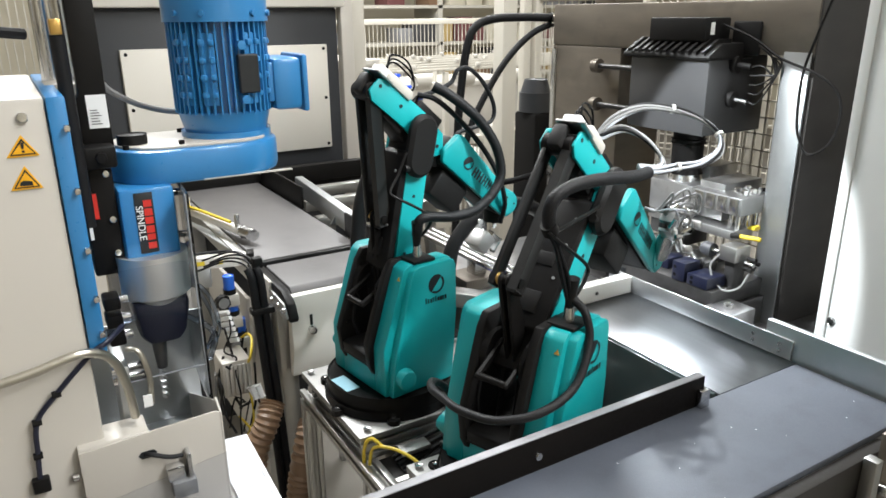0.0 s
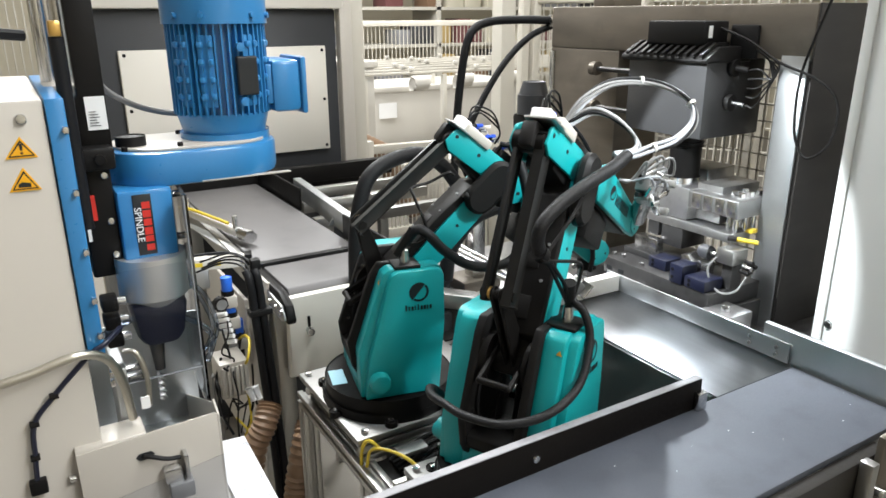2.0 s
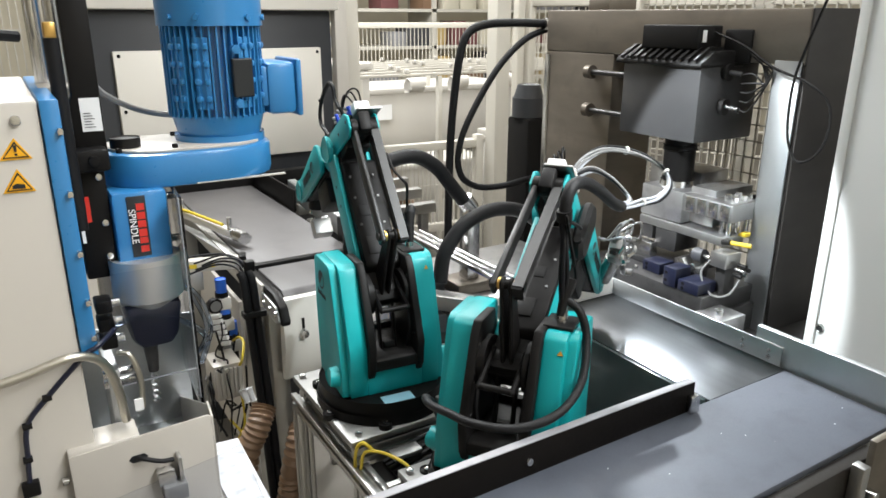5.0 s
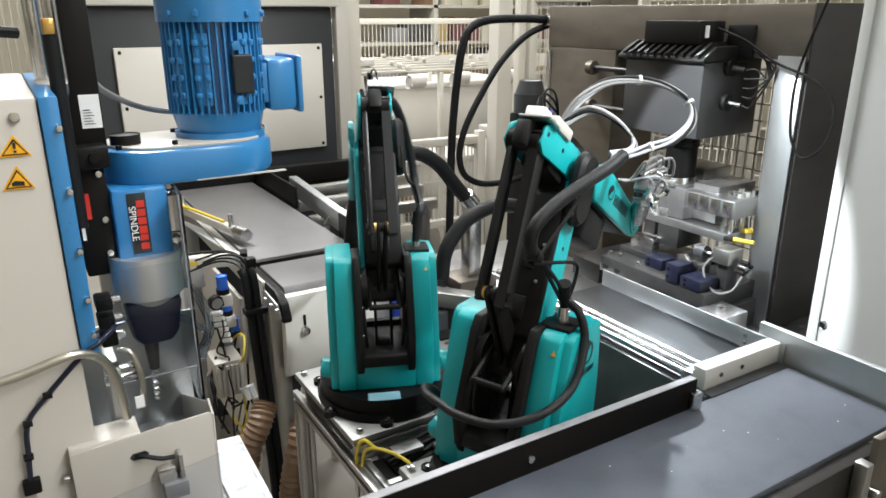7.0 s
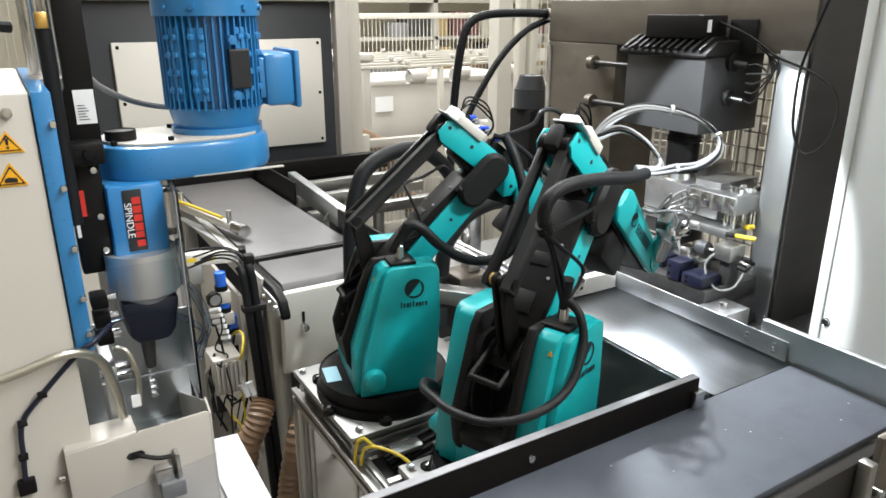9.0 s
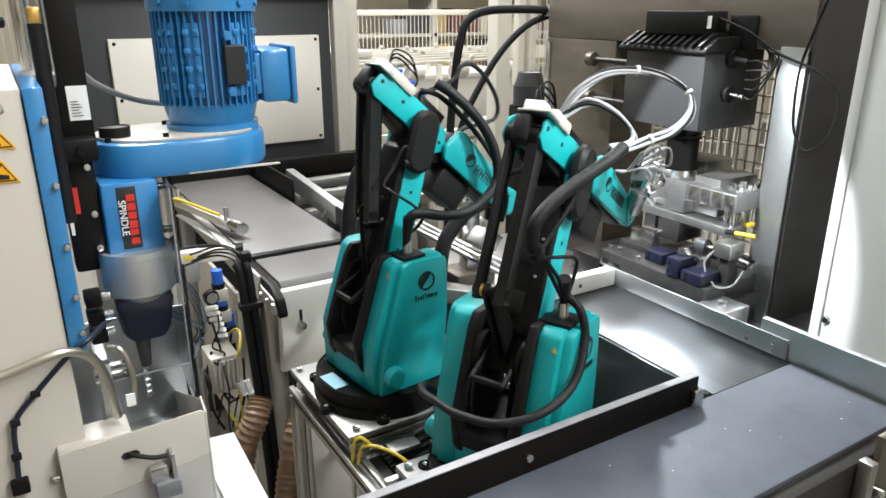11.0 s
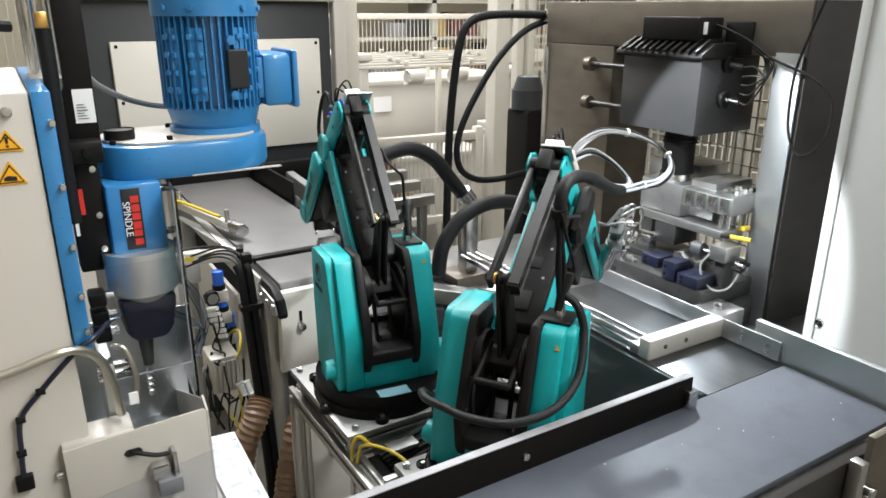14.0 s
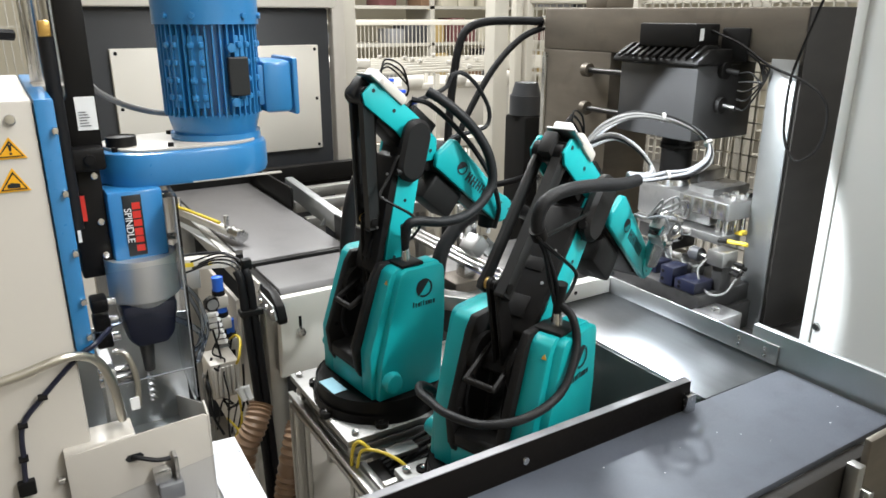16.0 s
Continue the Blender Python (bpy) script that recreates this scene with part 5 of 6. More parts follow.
    part("guard", prism([(0.171, 0.925), (0.176, 0.925), (0.188, 1.09), (0.183, 1.09)], "z", 1.025, 1.335, 0.0005), CLEAR, s, "clear bent plastic splash guard", smooth=False)
    part("guard_front", box(0.072, 0.171, 0.922, 0.925, 1.095, 1.248, 0.0005), CLEAR, s, "clear plastic splash guard", smooth=False)
    part("guard_edge", box(0.1705, 0.1722, 0.9215, 0.9255, 1.05, 1.335, 0.0005), CLEAREDGE, s, "milky guard edge")
    part("guard_edge", box(0.075, 0.171, 0.9215, 0.9255, 1.0945, 1.0960, 0.0005), CLEAREDGE, s, "milky guard edge")
    for z in (1.322, 1.262):
        bolt((0.168, 1.0, z), (1, 0, 0), 0.005, 0.008, "bolt", s)
    letters("maker_lettering_bar", "SPINDLE", 0.0125, Matrix.Translation((0.1215, 0.973, 1.292)) @ Matrix.Rotation(radians(90), 4, "X") @ Matrix.Rotation(radians(-90), 4, "Z"), WPRINT, s, local=False)
    for k, w in enumerate((0.009, 0.0095, 0.009, 0.010, 0.008, 0.0085)):
        z1 = 1.322 - 0.0115 * k
        part("red_bar", box(0.1275, 0.1375, 0.9728, 0.9735, z1 - w, z1), RED, s, "red maker mark", smooth=False)
    # belt housing
    b = thing("belt_housing", (0.22, 1.05, 1.35), "blue rounded belt drive housing", "housing")
    pts = []
    for (cx, cy, rr, a0, a1) in ((0.258, 1.06, 0.078, -90, 90), (0.165, 1.06, 0.078, 90, 270)):
        for k in range(13):
            a = radians(a0 + (a1 - a0) * k / 12)
            pts.append((cx + (rr if cx > 0.2 else 0.068) * math.cos(a), cy + rr * math.sin(a)))
    part("shell", prism(pts, "z", 1.336, 1.382, 0.006), BLUE, b)
    part("top_cover", prism([(p[0] * 0.9 + 0.022, p[1] * 0.9 + 0.106) for p in pts], "z", 1.382, 1.386, 0.001), GREY, b, "light grey top plate")
    part("seam", prism([(p[0], p[1]) for p in [(0.21, 0.9812), (0.335, 0.9812), (0.335, 0.99), (0.21, 0.99)]], "z", 1.3375, 1.339), GREY, b)
    part("cap", cyl((0.134, 1.04, 1.386), (0.134, 1.04, 1.397), 0.0195, seg=28, rb=0.002), BLACKP, b)
    for x, y in ((0.19, 1.0), (0.12, 1.0), (0.21, 1.11)):
        bolt((x, y, 1.386), (0, 0, 1), 0.004, 0.004, "screw", b, BLACK)
    # motor
    mx, my, R = 0.268, 1.065, 0.062
    m = thing("electric_motor", (mx, my, 1.386), "blue finned electric motor standing on the belt housing", "motor")
    part("flange", cyl((mx, my, 1.384), (mx, my, 1.392), 0.063, seg=40, rb=0.002), BLUE, m)
    part("end_shield", cyl((mx, my, 1.392), (mx, my, 1.420), 0.056, 0.066, seg=40, rb=0.003), BLUE, m)
    part("stator", cyl((mx, my, 1.418), (mx, my, 1.55), R - 0.004, seg=48), BLUE, m)
    for k in range(44):
        part("cooling_fin", box(R - 0.005, R + 0.006, -0.0011, 0.0011, 1.42, 1.546, 0, None, Matrix.Translation((mx, my, 0)) @ Matrix.Rotation(radians(360 * k / 44), 4, "Z")), BLUE, m)
    part("fan_cowl", cyl((mx, my, 1.546), (mx, my, 1.65), 0.0715, seg=48, rb=0.004), BLUE, m)
    for a in (-150, -118, -62, -30):
        d = Vector((math.cos(radians(a)), math.sin(radians(a)), 0))
        rot = Matrix.Translation((mx, my, 0)) @ Matrix.Rotation(radians(a), 4, "Z")
        bm = bmesh.new()
        for k in range(4):
            box(R - 0.002, R + 0.0085, -0.011, -0.002, 1.442 + 0.023 * k, 1.451 + 0.023 * k, 0.003, bm, rot)
            box(R - 0.002, R + 0.0085, 0.003, 0.011, 1.442 + 0.023 * k, 1.451 + 0.023 * k, 0.003, bm, rot)
        box(R - 0.004, R + 0.0035, -0.011, 0.011, 1.432, 1.528, 0.002, bm, rot)
        part("foot_pad", bm, BLUE, m)
        cowl = Vector((mx, my, 1.553)) + d * 0.0715
        bolt(cowl, d, 0.004, 0.004, "cowl_screw", m, BLUE)
    for z in (1.512, 1.440):
        part("lifting_boss", cyl((mx + 0.012, my - R - 0.002, z), (mx + 0.012, my - R - 0.015, z), 0.006, seg=14, rb=0.001), BLUE, m)
    part("rating_plate", box(mx + 0.006, mx + 0.034, my - R - 0.012, my - R - 0.002, 1.448, 1.500, 0.002), BPRINT, m, "black rating plate with raised print", smooth=False)
    tb = part("terminal_box", box(mx + 0.062, mx + 0.106, my - 0.045, my + 0.045, 1.418, 1.492, 0.008), BLUE, m)
    part("box_lid", box(mx + 0.105, mx + 0.114, my - 0.048, my + 0.048, 1.414, 1.496, 0.004), BLUE, tb)
    part("box_neck", box(mx + 0.055, mx + 0.068, my - 0.04, my + 0.04, 1.43, 1.486, 0.003), BLUE, tb)
    c = thing("motor_cable", (0.18, 1.2, 1.42), "grey cable sagging behind the motor", "cable")
    part("cable", tube([(0.10, 1.02, 1.475), (0.125, 1.10, 1.45), (0.17, 1.17, 1.422), (0.22, 1.18, 1.408), (0.29, 1.12, 1.410)], 0.0045), GCABLE, c)


# ---- drilling fixture in front of the column ----
def fixture():
    b = thing("chip_box", (0.08, 0.85, 0.95), "light grey sheet metal box below the drill", "box")
    x0, x1, y0, y1 = 0.0, 0.170, 0.865, 1.09
    part("front_sheet", prism([(x0, 0.87), (x0, 1.045), (0.082, 1.049), (0.084, 1.050), (x1 - 0.004, 1.053), (x1, 1.050), (x1, 0.87)], "y", y0, y0 + 0.003, 0.0005), GREY, b)
    part("top_cover", prism([(y0 + 0.003, 1.044), (y0 + 0.006, 1.0495), (y0 + 0.05, 1.0495), (y0 + 0.05, 1.03), (y0 + 0.003, 1.03)], "x", x0, 0.082, 0.001), GREY, b)
    part("side_sheet", prism([(y0, 0.88), (y0, 1.050), (y0 + 0.022, 1.062), (y0 + 0.026, 1.055), (y1, 0.97), (y1, 0.88)], "x", x1, x1 + 0.003, 0.0005), GREY, b)
    part("back_sheet", box(x0, x1 + 0.02, y1, y1 + 0.003, 0.88, 1.112, 0.0005), GALV, b)
    part("floor_sheet", box(x0, x1, y0 + 0.003, y1, 0.93, 0.934, 0), GALV, b)
    part("slot", prism([(0.065, 1.019), (0.069, 1.024), (0.084, 1.024), (0.088, 1.019), (0.082, 1.014), (0.069, 1.014)], "y", y0 - 0.0006, y0), BPRINT, b, smooth=False)
    bolt((x0 - 0.004, y0 + 0.01, 1.01), (-1, 0, 0), 0.005, 0.006, "bolt", b)
    for k, (x, y) in enumerate(((0.10, 0.94), (0.115, 0.95), (0.13, 0.945), (0.09, 0.96))):
        part("swarf", cyl((x, y, 0.934), (x + 0.012, y + 0.006, 0.962), 0.008, 0.004, seg=9), STEEL if k % 2 else NAVY, b)
    s = thing("light_sensor", (0.105, 0.855, 0.985), "small silver sensor with black cable on bracket", "sensor")
    part("sensor_body", box(0.094, 0.116, 0.848, 0.8645, 0.978, 0.998, 0.002), STEEL, s)
    part("bracket", box(0.120, 0.125, 0.846, 0.8645, 0.972, 1.014, 0.001), STEEL, s)
    part("mount", box(0.098, 0.128, 0.842, 0.8645, 0.955, 0.978, 0.002), GCABLE, s)
    part("cable", tube([(0.074, 0.865, 1.019), (0.080, 0.856, 1.022), (0.100, 0.852, 1.014), (0.116, 0.854, 1.010)], 0.003, seg=8), RUBBER, s)
    h = thing("flexible_conduit", (0.0, 0.86, 1.1), "ribbed steel conduit bending down into the box", "hose")
    part("hose", tube([(-0.20, 0.86, 1.145), (-0.12, 0.86, 1.155), (-0.061, 0.86, 1.162), (-0.027, 0.86, 1.167), (0.022, 0.862, 1.176), (0.052, 0.875, 1.158), (0.066, 0.885, 1.118), (0.072, 0.895, 1.06)], 0.0058, 10, 10, ribs=0.0006, pitch=0.004), STEELH, h)
    c = thing("sensor_cable", (0.0, 0.87, 1.05), "dark cable with ties running down the column", "cable")
    pts = [(0.075, 0.91, 1.181), (0.06, 0.885, 1.180), (0.05, 0.875, 1.177), (0.032, 0.872, 1.168), (-0.010, 0.872, 1.128), (-0.035, 0.872, 1.098), (-0.041, 0.873, 1.054), (-0.044, 0.873, 1.023)]
    part("cable", tube(pts, 0.0032, seg=8), NAVY, c)
    for p in pts[3:7]:
        part("cable_tie", cyl(Vector(p) + Vector((-0.005, 0, 0)), Vector(p) + Vector((0.005, 0, 0)), 0.0045, seg=8), BLACK, c)
    part("cable_foot", box(-0.053, -0.034, 0.868, 0.879, 1.005, 1.024, 0.002), BLACK, c)
    t = thing("clear_tube", (0.12, 0.93, 1.15), "clear bluish air tube arching round the guard", "tube")
    part("tube", tube([(0.041, 0.95, 1.147), (0.074, 0.95, 1.167), (0.117, 0.95, 1.175), (0.159, 0.95, 1.160), (0.193, 0.95, 1.126), (0.185, 0.96, 1.084)], 0.0042), CLEARB, t)
    for k in range(2):
        part("tube", tube([(0.175, 1.0, 1.2), (0.19 + 0.008 * k, 0.99, 1.17), (0.202 + 0.006 * k, 0.985, 1.13), (0.196 + 0.008 * k, 0.99, 1.10), (0.185, 1.0, 1.08)], 0.003), CLEARB, t)
    q = thing("clear_cover", (0.15, 0.80, 0.93), "clear plastic cover over a marbled bench", "cover")
    part("front_pane", prism([(-0.02, 0.90), (-0.02, 1.0), (0.032, 1.013), (0.159, 1.030), (0.189, 1.037), (0.225, 0.90)], "y", 0.798, 0.801, 0.0005), CLEAR, q, smooth=False)
    part("stand", box(0.08, 0.10, 0.80, 0.815, 0.0, 0.90, 0.002), GREY, q)
    m = thing("marbled_bench", (0.2, 0.9, 0.9), "white marbled sheet top of a small bench", "bench")
    part("top", prism([(0.03, 0.78), (0.236, 0.80), (0.242, 1.034), (0.205, 1.038), (0.185, 1.0), (0.185, 0.87), (0.03, 0.82)], "z", 0.890, 0.900, 0.001), PAPER, m)
    part("body", box(0.175, 0.232, 0.82, 1.02, 0, 0.889, 0.003), GREY, m)
    k = thing("feed_fitting", (0.06, 0.93, 1.1), "cluster of bright steel feed fittings beside the drill", "fittings")
    part("rail", box(0.055, 0.10, 0.925, 0.94, 1.095, 1.103, 0.001), STEEL, k)
    part("rail", box(0.055, 0.10, 0.925, 0.94, 1.110, 1.116, 0.001), STEEL, k)
    part("bracket", box(0.06, 0.075, 0.92, 1.0, 0.93, 1.12, 0.002), GALV, k)
    part("hose", tube([(0.075, 0.93, 1.14), (0.09, 0.925, 1.135), (0.098, 0.92, 1.10), (0.096, 0.92, 1.06)], 0.004, 8, 8, ribs=0.0006, pitch=0.004), STEELH, k)
    part("tag", box(0.086, 0.097, 0.915, 0.917, 1.058, 1.075), WPRINT, k)
    for z in (1.20, 1.175, 1.15):
        part("valve", box(0.060, 0.080, 0.94, 0.97, z - 0.009, z + 0.009, 0.003), BLACK, k)
        part("valve_nut", cyl((0.080, 0.955, z), (0.090, 0.955, z), 0.006, seg=10), STEEL, k)
    h = thing("loom", (-0.05, 1.05, 1.6), "black cable loom with plugs above the column", "cables")
    part("cable", tube([(-0.20, 1.0, 1.49), (-0.10, 1.0, 1.53), (-0.03, 1.02, 1.535), (0.03, 1.05, 1.53)], 0.007, 8, 8), RUBBER, h)
    part("cable", tube([(0.01, 1.1, 1.66), (-0.02, 1.1, 1.60), (-0.04, 1.1, 1.56), (-0.05, 1.08, 1.50), (-0.05, 1.06, 1.46)], 0.009, 8, 8), RUBBER, h)
    part("plug", cyl((-0.028, 1.09, 1.575), (-0.045, 1.09, 1.553), 0.012, seg=12), WPRINT, h)
    part("plug", cyl((-0.005, 1.09, 1.62), (-0.022, 1.09, 1.59), 0.013, seg=12), BLACKP, h)
    # air service units behind the fixture
    v = thing("air_service_unit", (0.36, 1.55, 0.9), "air service units with blue knobs and gauges", "valve unit")
    part("panel", prism([(0.425, 0.99), (0.432, 0.99), (0.392, 0.60), (0.38, 0.25), (0.372, 0.25), (0.384, 0.60)], "y", 1.46, 1.60, 0.001), GREY, v, "pale sheet metal side panel")
    part("foot", box(0.33, 0.39, 1.5, 1.58, 0, 0.25, 0.003), GREY, v)
    for x, z in ((0.359, 0.973), (0.362, 0.920), (0.375, 0.865)):
        y = 1.55
        part("knob", cyl((x, y, z - 0.016), (x, y, z + 0.014), 0.0125, seg=20, rb=0.003), KNOBB, v, "bright blue knob")
        part("knob_collar", cyl((x, y, z - 0.026), (x, y, z - 0.016), 0.0145, seg=20, rb=0.002), BLACKP, v)
        part("regulator", box(x - 0.013, x + 0.017, y - 0.016, y + 0.016, z - 0.055, z - 0.026, 0.003), CRATE, v)
        part("bowl", cyl((x, y, z - 0.085), (x, y, z - 0.055), 0.010, seg=18, rb=0.003), BLACKP, v)
        g = part("gauge", cyl((x - 0.024, y - 0.014, z - 0.036), (x - 0.022, y - 0.030, z - 0.036), 0.016, seg=22, rb=0.002), BLACKP, v)
        part("gauge_face", cyl((x - 0.0219, y - 0.0302, z - 0.036), (x - 0.0218, y - 0.031, z - 0.036), 0.0125, seg=22), GCABLE, g)
    for k in range(6):
        part("push_fitting", cyl((0.322 + 0.003 * k, 1.52, 0.915 - 0.014 * k), (0.340 + 0.003 * k, 1.50, 0.922 - 0.014 * k), 0.0055, seg=10), WPRINT, v, "white push-in fitting")
    vb = part("valve_block", box(0.30, 0.362, 1.44, 1.52, 0.745, 0.83, 0.003), GREY, v, "light grey valve block")
    for k in range(6):
        part("valve_front", box(0.304 + 0.0095 * k, 0.311 + 0.0095 * k, 1.434, 1.4398, 0.752, 0.822, 0.001), CRATE, vb)
    for k in range(2):
        part("plug", cyl((0.355 + 0.014 * k, 1.43, 0.765), (0.362 + 0.014 * k, 1.42, 0.738), 0.0085, 0.006, seg=12, rb=0.002), WPRINT, v, "white plug")
    rnd = random.Random(11)
    for k in range(16):
        x, y, z = rnd.uniform(0.31, 0.37), rnd.uniform(1.43, 1.53), rnd.uniform(0.68, 0.93)
        h = thing("air_hose", (x, y, z), "thin air hose among the valves", "hose", "air hoses")
        p = [(x, y, z)]
        for i in range(4):
            q0 = p[-1]
            p.append((min(0.375, max(0.295, q0[0] + rnd.uniform(-0.03, 0.03))), min(1.54, max(1.41, q0[1] + rnd.uniform(-0.04, 0.03))), q0[2] - rnd.uniform(-0.02, 0.07)))
        part("hose", tube(p, rnd.choice((0.002, 0.0025, 0.003)), 6, 6), rnd.choice((RUBBER, RUBBER, YCABLE, GCABLE, RUBBER)), h)
    h = thing("black_drag_hose", (0.37, 1.35, 0.6), "thick black twin hose with clamp beside the conveyor", "hose")
    for o in (0, 0.017):
        part("hose", tube([(0.356 + o, 1.365, 1.062), (0.360 + o, 1.355, 1.04), (0.364 + o, 1.35, 0.95), (0.378 + o, 1.345, 0.62), (0.386 + o, 1.34, 0.2), (0.388 + o, 1.34, 0.01)], 0.0088, 8, 10), RUBBER, h)
    part("clamp", box(0.350, 0.398, 1.338, 1.362, 0.968, 0.982, 0.003), BLACKP, h)
    w = thing("cable_cluster", (0.36, 1.38, 1.06), "knot of thin black cables above the twin hose", "cables")
    for k in range(4):
        u0 = 0.345 + 0.006 * k
        part("cable", tube([(u0 - 0.06 + 0.01 * (k % 3), 1.50 + 0.01 * k, 1.03 + 0.004 * k), (u0 - 0.01, 1.46, 1.055 + 0.006 * (k % 4)), (u0 + 0.015, 1.40, 1.06 + 0.006 * (k % 3)), (0.362 + 0.003 * k, 1.365, 1.04)], 0.0022, 6, 6), RUBBER, w)
    part("connector", box(0.372, 0.392, 1.375, 1.395, 1.055, 1.078, 0.003), BLACKP, w)
    for (x0, z0, x1, z1) in ((0.335, 0.775, 0.305, 0.705), (0.412, 0.705, 0.388, 0.595)):
        h = thing("spiral_duct", (x0, 1.25, 0.5), "brown ribbed suction hose", "hose", "suction hoses")
        part("hose", tube([(x0 + 0.02, 1.27, z0 + 0.03), (x0, 1.25, z0), (x1, 1.25, z1), (x1 - 0.03, 1.24, z1 - 0.2), (x1 - 0.035, 1.24, 0.03)], 0.026, 10, 16, ribs=0.004, pitch=0.013), COPPERH, h)
    a = thing("slim_cylinder", (0.43, 1.95, 1.0), "slim bright cylinder with yellow cable above belt", "cylinder")
    part("barrel", cyl((0.392, 2.115, 1.012), (0.475, 1.775, 1.012), 0.013, seg=18, rb=0.003), POM, a, "pale cylinder barrel")
    part("yellow_cable", tube([(0.378, 2.13, 1.02), (0.396, 2.05, 1.030), (0.42, 1.95, 1.032), (0.447, 1.84, 1.032)], 0.0045), YCABLE, a)
    part("end_cap", cyl((0.468, 1.80, 1.012), (0.480, 1.755, 1.012), 0.0165, seg=18, rb=0.003), STEEL, a)
    part("fitting", cyl((0.460, 1.82, 1.022), (0.460, 1.82, 1.055), 0.007, seg=12), STEEL, a)
    part("fitting", cyl((0.398, 2.09, 1.022), (0.398, 2.09, 1.052), 0.007, seg=12), STEEL, a)
    part("shield", prism([(0.385, 2.10), (0.40, 2.10), (0.47, 1.78), (0.43, 1.74)], "z", 0.974, 0.977), GALV, a)
    e = thing("stop_cylinder", (0.36, 1.63, 1.0), "pale aluminium stop cylinder with yellow marks", "cylinder")
    mm = Matrix.Translation((0.293, 1.653, 1.0)) @ Matrix.Rotation(math.atan2(-0.037, 0.135), 4, "Z")
    part("barrel", box(-0.03, 0.135, -0.014, 0.014, -0.014, 0.014, 0.003, m=mm), CRATE, e)
    part("head", box(0.135, 0.152, -0.018, 0.018, -0.018, 0.018, 0.003, m=mm), BLACK, e)
    for x in (0.02, 0.06):
        part("mark", box(x, x + 0.02, -0.0148, -0.0141, -0.004, 0.006, m=mm), YCABLE, e)
    part("bracket", box(0.02, 0.05, -0.012, 0.012, -0.06, -0.014, 0.002, m=mm), GALV, e)
    part("cable", tube([(0.27, 1.645, 1.018), (0.33, 1.635, 1.024), (0.39, 1.615, 1.024), (0.42, 1.59, 1.01), (0.40, 1.50, 1.03)], 0.003), RUBBER, e)


CLEAREDGE = M("milky_plastic_edge", (0.24, 0.25, 0.27), 0.5, var=0.1)
STEELH = M("galvanised_conduit", (0.6, 0.57, 0.5), 0.35, 1.0, var=0.15)


# ---- rail cylinder and boxes between the robots and the press ----
def between():
    a = thing("rodless_cylinder", (0.85, 1.2, 0.95), "long aluminium rodless cylinder on its rail", "cylinder")
    p0, p1 = Vector((0.70, 1.33, 0.955)), Vector((0.86, 1.09, 0.965))
    d = (p1 - p0).normalized()
    s = Vector((-d.y, d.x, 0))
    for k, (o, z, w) in enumerate(((0.0, 0.0, 0.017), (0.032, -0.004, 0.012))):
        bm = box(0, (p1 - p0).length, -w, w, -w, w, 0.003)
        for g in (-0.5, 0.0, 0.5):
            box(0, (p1 - p0).length, w * g - 0.0012, w * g + 0.0012, w, w + 0.001, 0, bm)
        bm.transform(Matrix.Translation(p0 + s * o + Vector((0, 0, z))) @ d.to_track_quat("X", "Z").to_matrix().to_4x4())
        part("barrel", bm, ALU, a)
    part("band", cyl(p0 + d * 0.05 + Vector((0, 0, -0.0)), p0 + d * 0.056, 0.027, seg=12), BLACK, a)
    part("foot", box(0.70, 0.76, 1.22, 1.30, 0.0, 0.935, 0.004), ANTHR, a)
    for i, (x, y, z, w, h, mat, l) in enumerate(((0.74, 1.36, 0.78, 0.07, 0.14, TUBEB, "blue plastic parts bin"), (0.80, 1.45, 0.85, 0.12, 0.09, ANTHR, "dark sheet metal box"), (0.72, 1.22, 0.82, 0.07, 0.07, BLACKP, "black plastic control box"))):
        b = thing("side_box", (x, y, z), l, "box", "boxes beside the rail")
        part("shell", box(x - w / 2, x + w / 2, y - w / 2, y + w / 2, z, z + h, 0.005), mat, b)
        part("rim", box(x - w / 2 - 0.004, x + w / 2 + 0.004, y - w / 2 - 0.004, y + w / 2 + 0.004, z + h - 0.01, z + h + 0.003, 0.002), mat, b)
        part("stand", box(x - w / 4, x + w / 4, y - w / 4, y + w / 4, 0, z, 0.003), ANTHR, b)
    k = thing("press_base_plate", (0.98, 1.35, 0.9), "dark oily base plate with metal chips", "plate")
    part("plate", box(0.88, 1.30, 1.10, 1.66, 0.86, 0.90, 0.003), PRESSSTEEL, k)
    part("body", box(0.90, 1.28, 1.12, 1.64, 0.0, 0.858, 0.003), ANTHR, k)
    h = thing("sleeved_hose", (0.9, 1.5, 1.0), "thick black sleeved robot hose bundle", "hose", "sleeved hoses")
    part("hose", tube([(0.612, 1.4, 0.93), (0.614, 1.4, 1.03), (0.620, 1.4, 1.107), (0.634, 1.4, 1.170), (0.656, 1.4, 1.215), (0.706, 1.4, 1.244), (0.778, 1.4, 1.253), (0.838, 1.4, 1.223), (0.884, 1.4, 1.170), (0.935, 1.4, 1.110)], 0.017, 8, 12), BRAID, h)
    part("clamp", cyl((0.918, 1.4, 1.135), (0.940, 1.4, 1.108), 0.021, seg=16), STEEL, h)
    h2 = thing("sleeved_hose", (0.9, 1.4, 1.0), "thick black sleeved hose bent to the press", "hose", "sleeved hoses")
    part("hose", tube([(0.79, 1.30, 0.98), (0.80, 1.30, 1.04), (0.828, 1.3, 1.081), (0.863, 1.3, 1.11), (0.924, 1.3, 1.128), (0.991, 1.3, 1.122), (1.06, 1.31, 1.09), (1.12, 1.32, 1.03), (1.13, 1.33, 0.90)], 0.017, 8, 12), BRAID, h2)
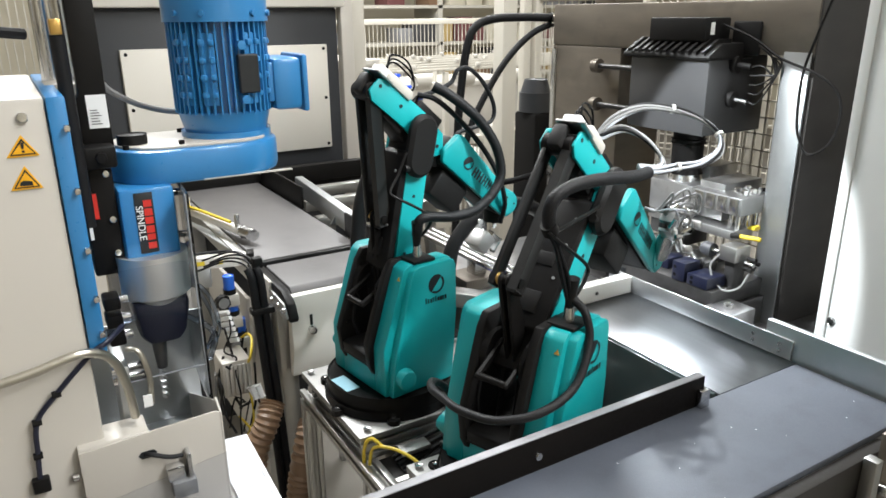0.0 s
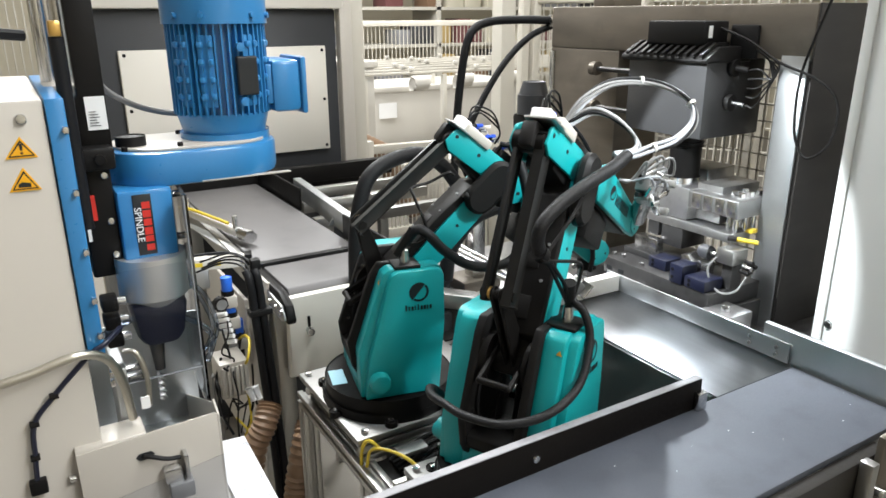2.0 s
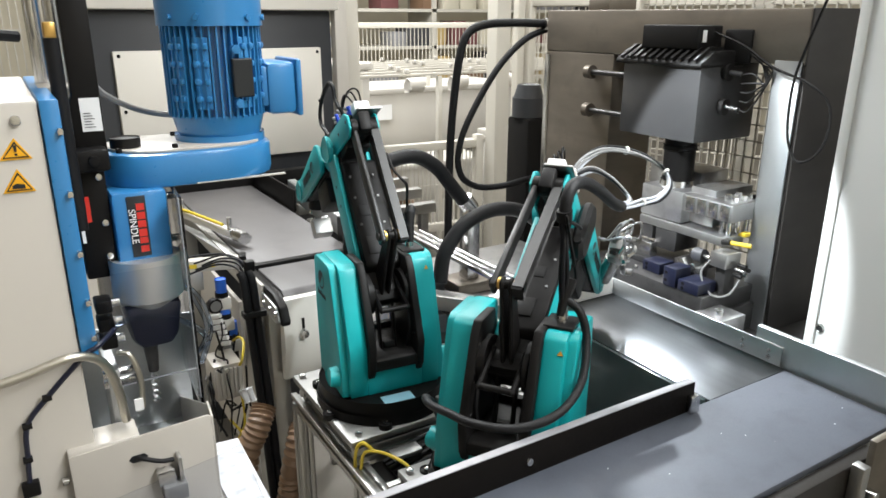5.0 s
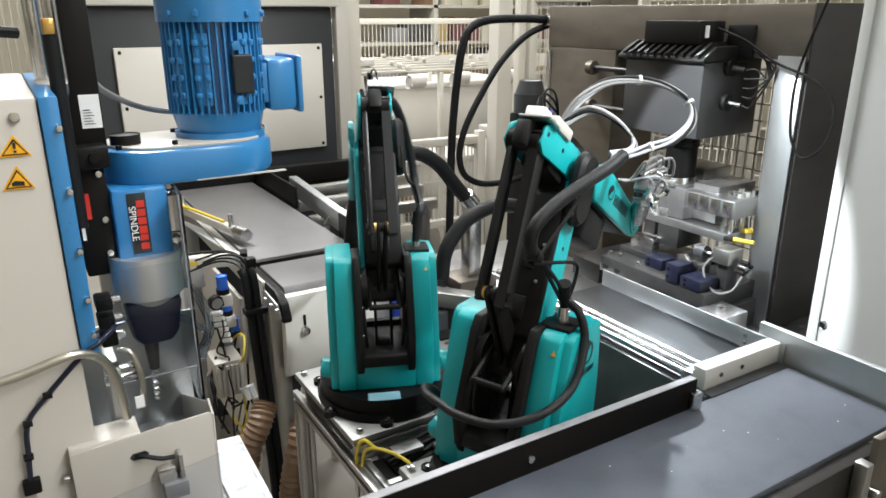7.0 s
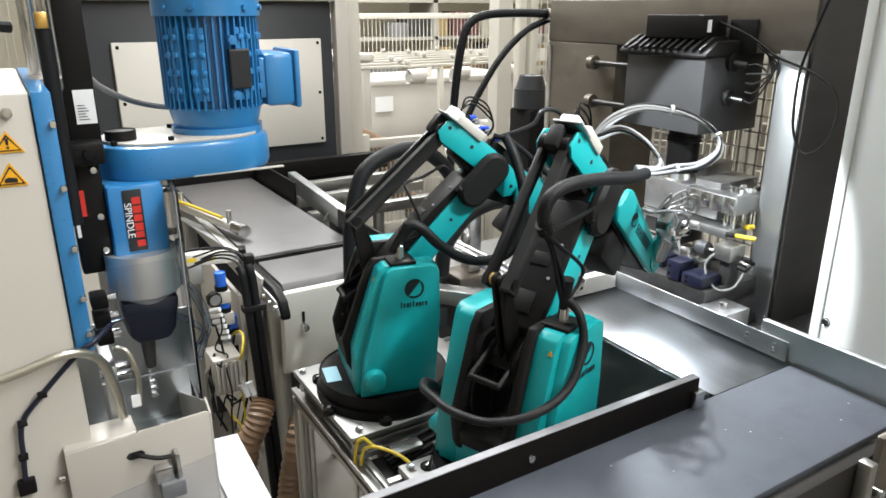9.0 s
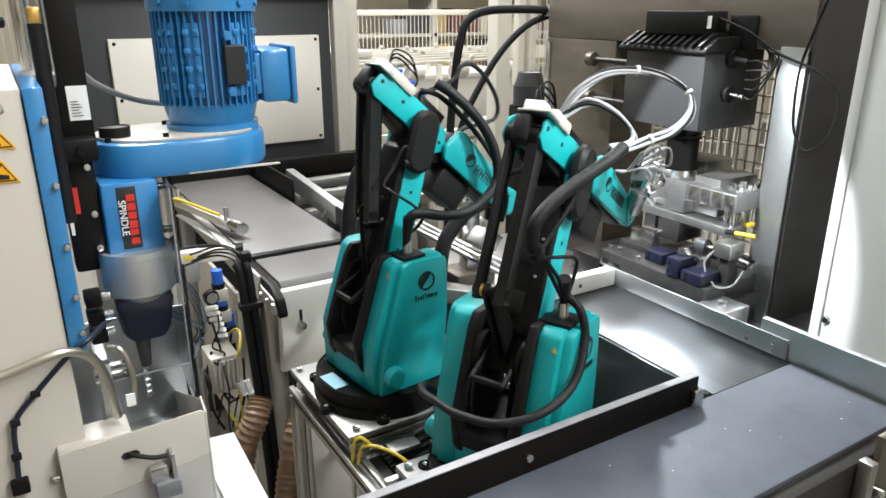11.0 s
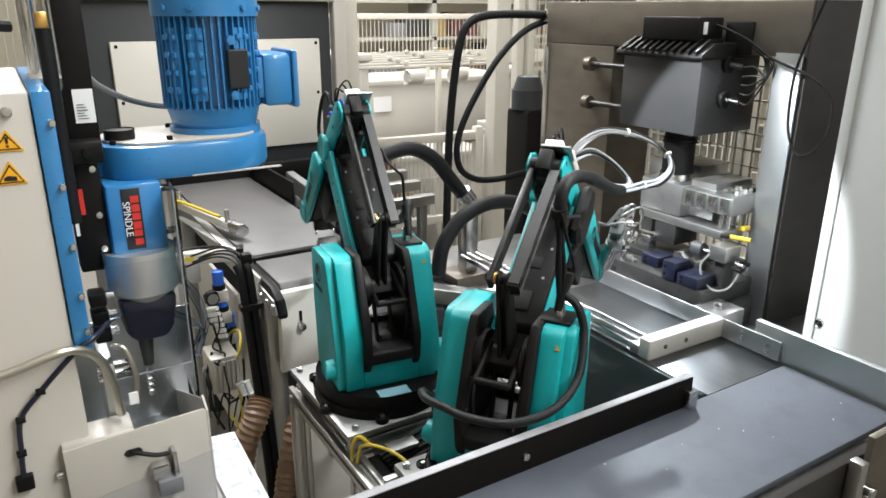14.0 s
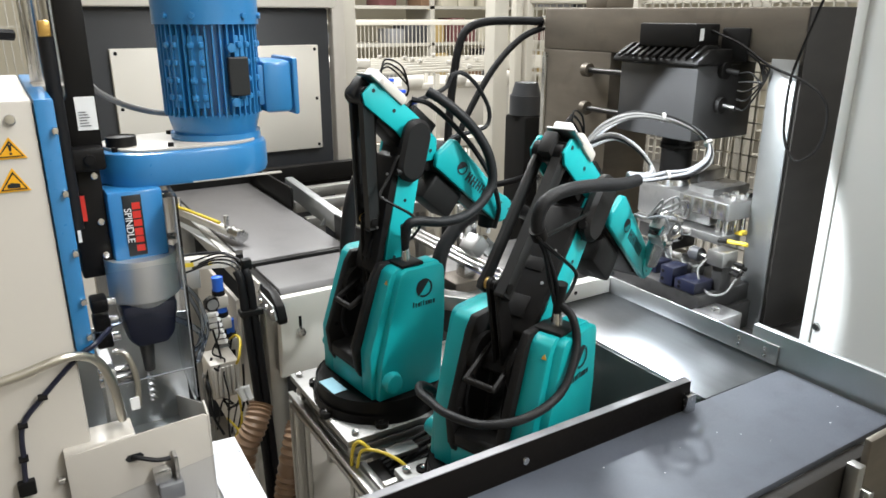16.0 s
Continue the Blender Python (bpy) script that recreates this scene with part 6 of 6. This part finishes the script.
    u = thing("hose_bracket", (0.92, 1.48, 0.9), "dark steel hose bracket", "bracket")
    part("foot", box(0.88, 0.99, 1.36, 1.45, 0.90, 0.93, 0.004), DARKSTEEL, u)
    part("upright", box(0.918, 0.954, 1.38, 1.42, 0.93, 1.112, 0.004), STEEL, u)


# ---- motion ----
# seconds, turn of the base, lean of the arm, dip of the forearm (degrees)
A_ROWS = [(0.0, 7.8, 12.7, 40.3), (0.2, 6.0, 14, 40.3), (0.35, 0, 24, 41), (0.5, -8, 35.5, 41.5), (0.7, -11.5, 41, 41), (1.0, -12.6, 44.5, 40), (1.3, -13.2, 46.9, 39.5), (2.4, -13.2, 46.9, 39.5), (2.6, -12.5, 44.5, 40), (2.8, -5.5, 33, 41),
          (3.0, 4, 20.5, 41), (3.2, 13, 14, 40.5), (3.4, 28, 17, 39), (3.6, 46, 23, 37), (3.8, 71, 29, 33), (4.0, 82.5, 34, 28), (4.2, 84, 34.5, 28), (4.6, 84, 35, 28), (5.0, 84, 36, 31), (5.4, 83.5, 39, 40), (5.8, 83, 40.5, 44), (6.3, 83, 40, 44), (6.6, 82.5, 38, 42), (6.8, 79.5, 33, 39),
          (7.0, 68, 27, 37), (7.2, 45, 21, 39), (7.4, 22, 16, 40), (7.6, 11, 12.9, 40.3), (7.8, 8.1, 12.7, 40.3)]
B_ROWS = [(0.0, 19.0, 38, 41.4), (0.4, 18.6, 38.8, 41.4), (1.4, 18.4, 38.8, 41.4), (1.6, 19.2, 36, 40), (1.8, 22.5, 29, 34), (2.0, 24.5, 25, 31), (2.4, 24.8, 24.4, 29.8), (3.4, 24.8, 24.4, 29.8), (3.6, 26, 25.4, 32), (3.8, 30, 31.5, 41), (4.0, 33.5, 46.5, 42.5), (4.2, 34.5, 52.5, 43),
          (4.5, 34.5, 55.5, 43), (5.0, 34.5, 57, 43), (5.5, 34.5, 57.5, 43), (5.8, 34.5, 56, 43), (6.0, 34, 53, 43), (6.3, 32.5, 44.5, 41), (6.5, 28.5, 30.5, 36), (6.7, 23.5, 24.2, 32), (6.9, 23, 23.8, 31), (7.3, 23, 24.2, 31), (7.5, 21.5, 28, 35), (7.7, 19.5, 34, 39), (7.85, 19, 37, 41.2)]
# seconds, share of the pusher's stroke
P_ROWS = [(0.0, 0.07), (0.1, 0), (5.26, 0), (5.48, 0.165), (5.68, 0.327), (5.88, 0.50), (6.08, 0.69), (6.28, 0.84), (6.48, 1.0), (6.88, 1.0), (7.0, 0.95), (7.2, 0.78), (7.4, 0.587), (7.6, 0.40), (7.8, 0.21)]
ROUND = 7.92


def cycle(rows):
    """The cell's cycle repeated to the end."""
    out = []
    for n in range(3):
        for r in rows:
            t = r[0] + ROUND * n
            if t <= 16.0:
                out.append((t, *r[1:]))
    return out + [(16.0, *rows[1][1:])]


def motions():
    for (r, ua, fa, pr, bc, hs), at, rows in ((ARM_A, AT_A, A_ROWS), (ARM_B, AT_B, B_ROWS)):
        full = cycle(rows)
        walk(r, [(t, Matrix.Translation(at) @ Matrix.Rotation(radians(y), 4, "Z")) for t, y, a, b in full])
        sets = [(t, joints(a, b)) for t, y, a, b in full]
        for i, ob in enumerate((ua, fa, pr, bc)):
            walk(ob, [(t, s[i]) for t, s in sets])
        q0 = sets[0][1][4]
        rest = math.atan2(q0[0], q0[1])
        walk(hs, [(t, Matrix.Translation((0.016, -0.062, 0.30)) @ Matrix.Rotation(math.atan2(s[4][0], s[4][1]) - rest, 4, "Y")) for t, s in sets])
    walk(PUSH, [(t, Matrix.Translation((0.908, 1.002 - 0.395 * s, BZ - 0.003))) for t, s in cycle(P_ROWS)])


hall()
background()
infeed()
robot_table()
base_ring((AT_A[0], AT_A[1], TZ))
base_ring((AT_B[0], AT_B[1], TZ - 0.006))
ARM_A = robot(AT_A, "teal and black jointed robot arm beside the infeed belt", "belt")
ARM_B = robot(AT_B, "teal and black jointed robot arm tending the press", "press")
outfeed()
PUSH = pusher()
press()
spindle()
fixture()
between()
motions()
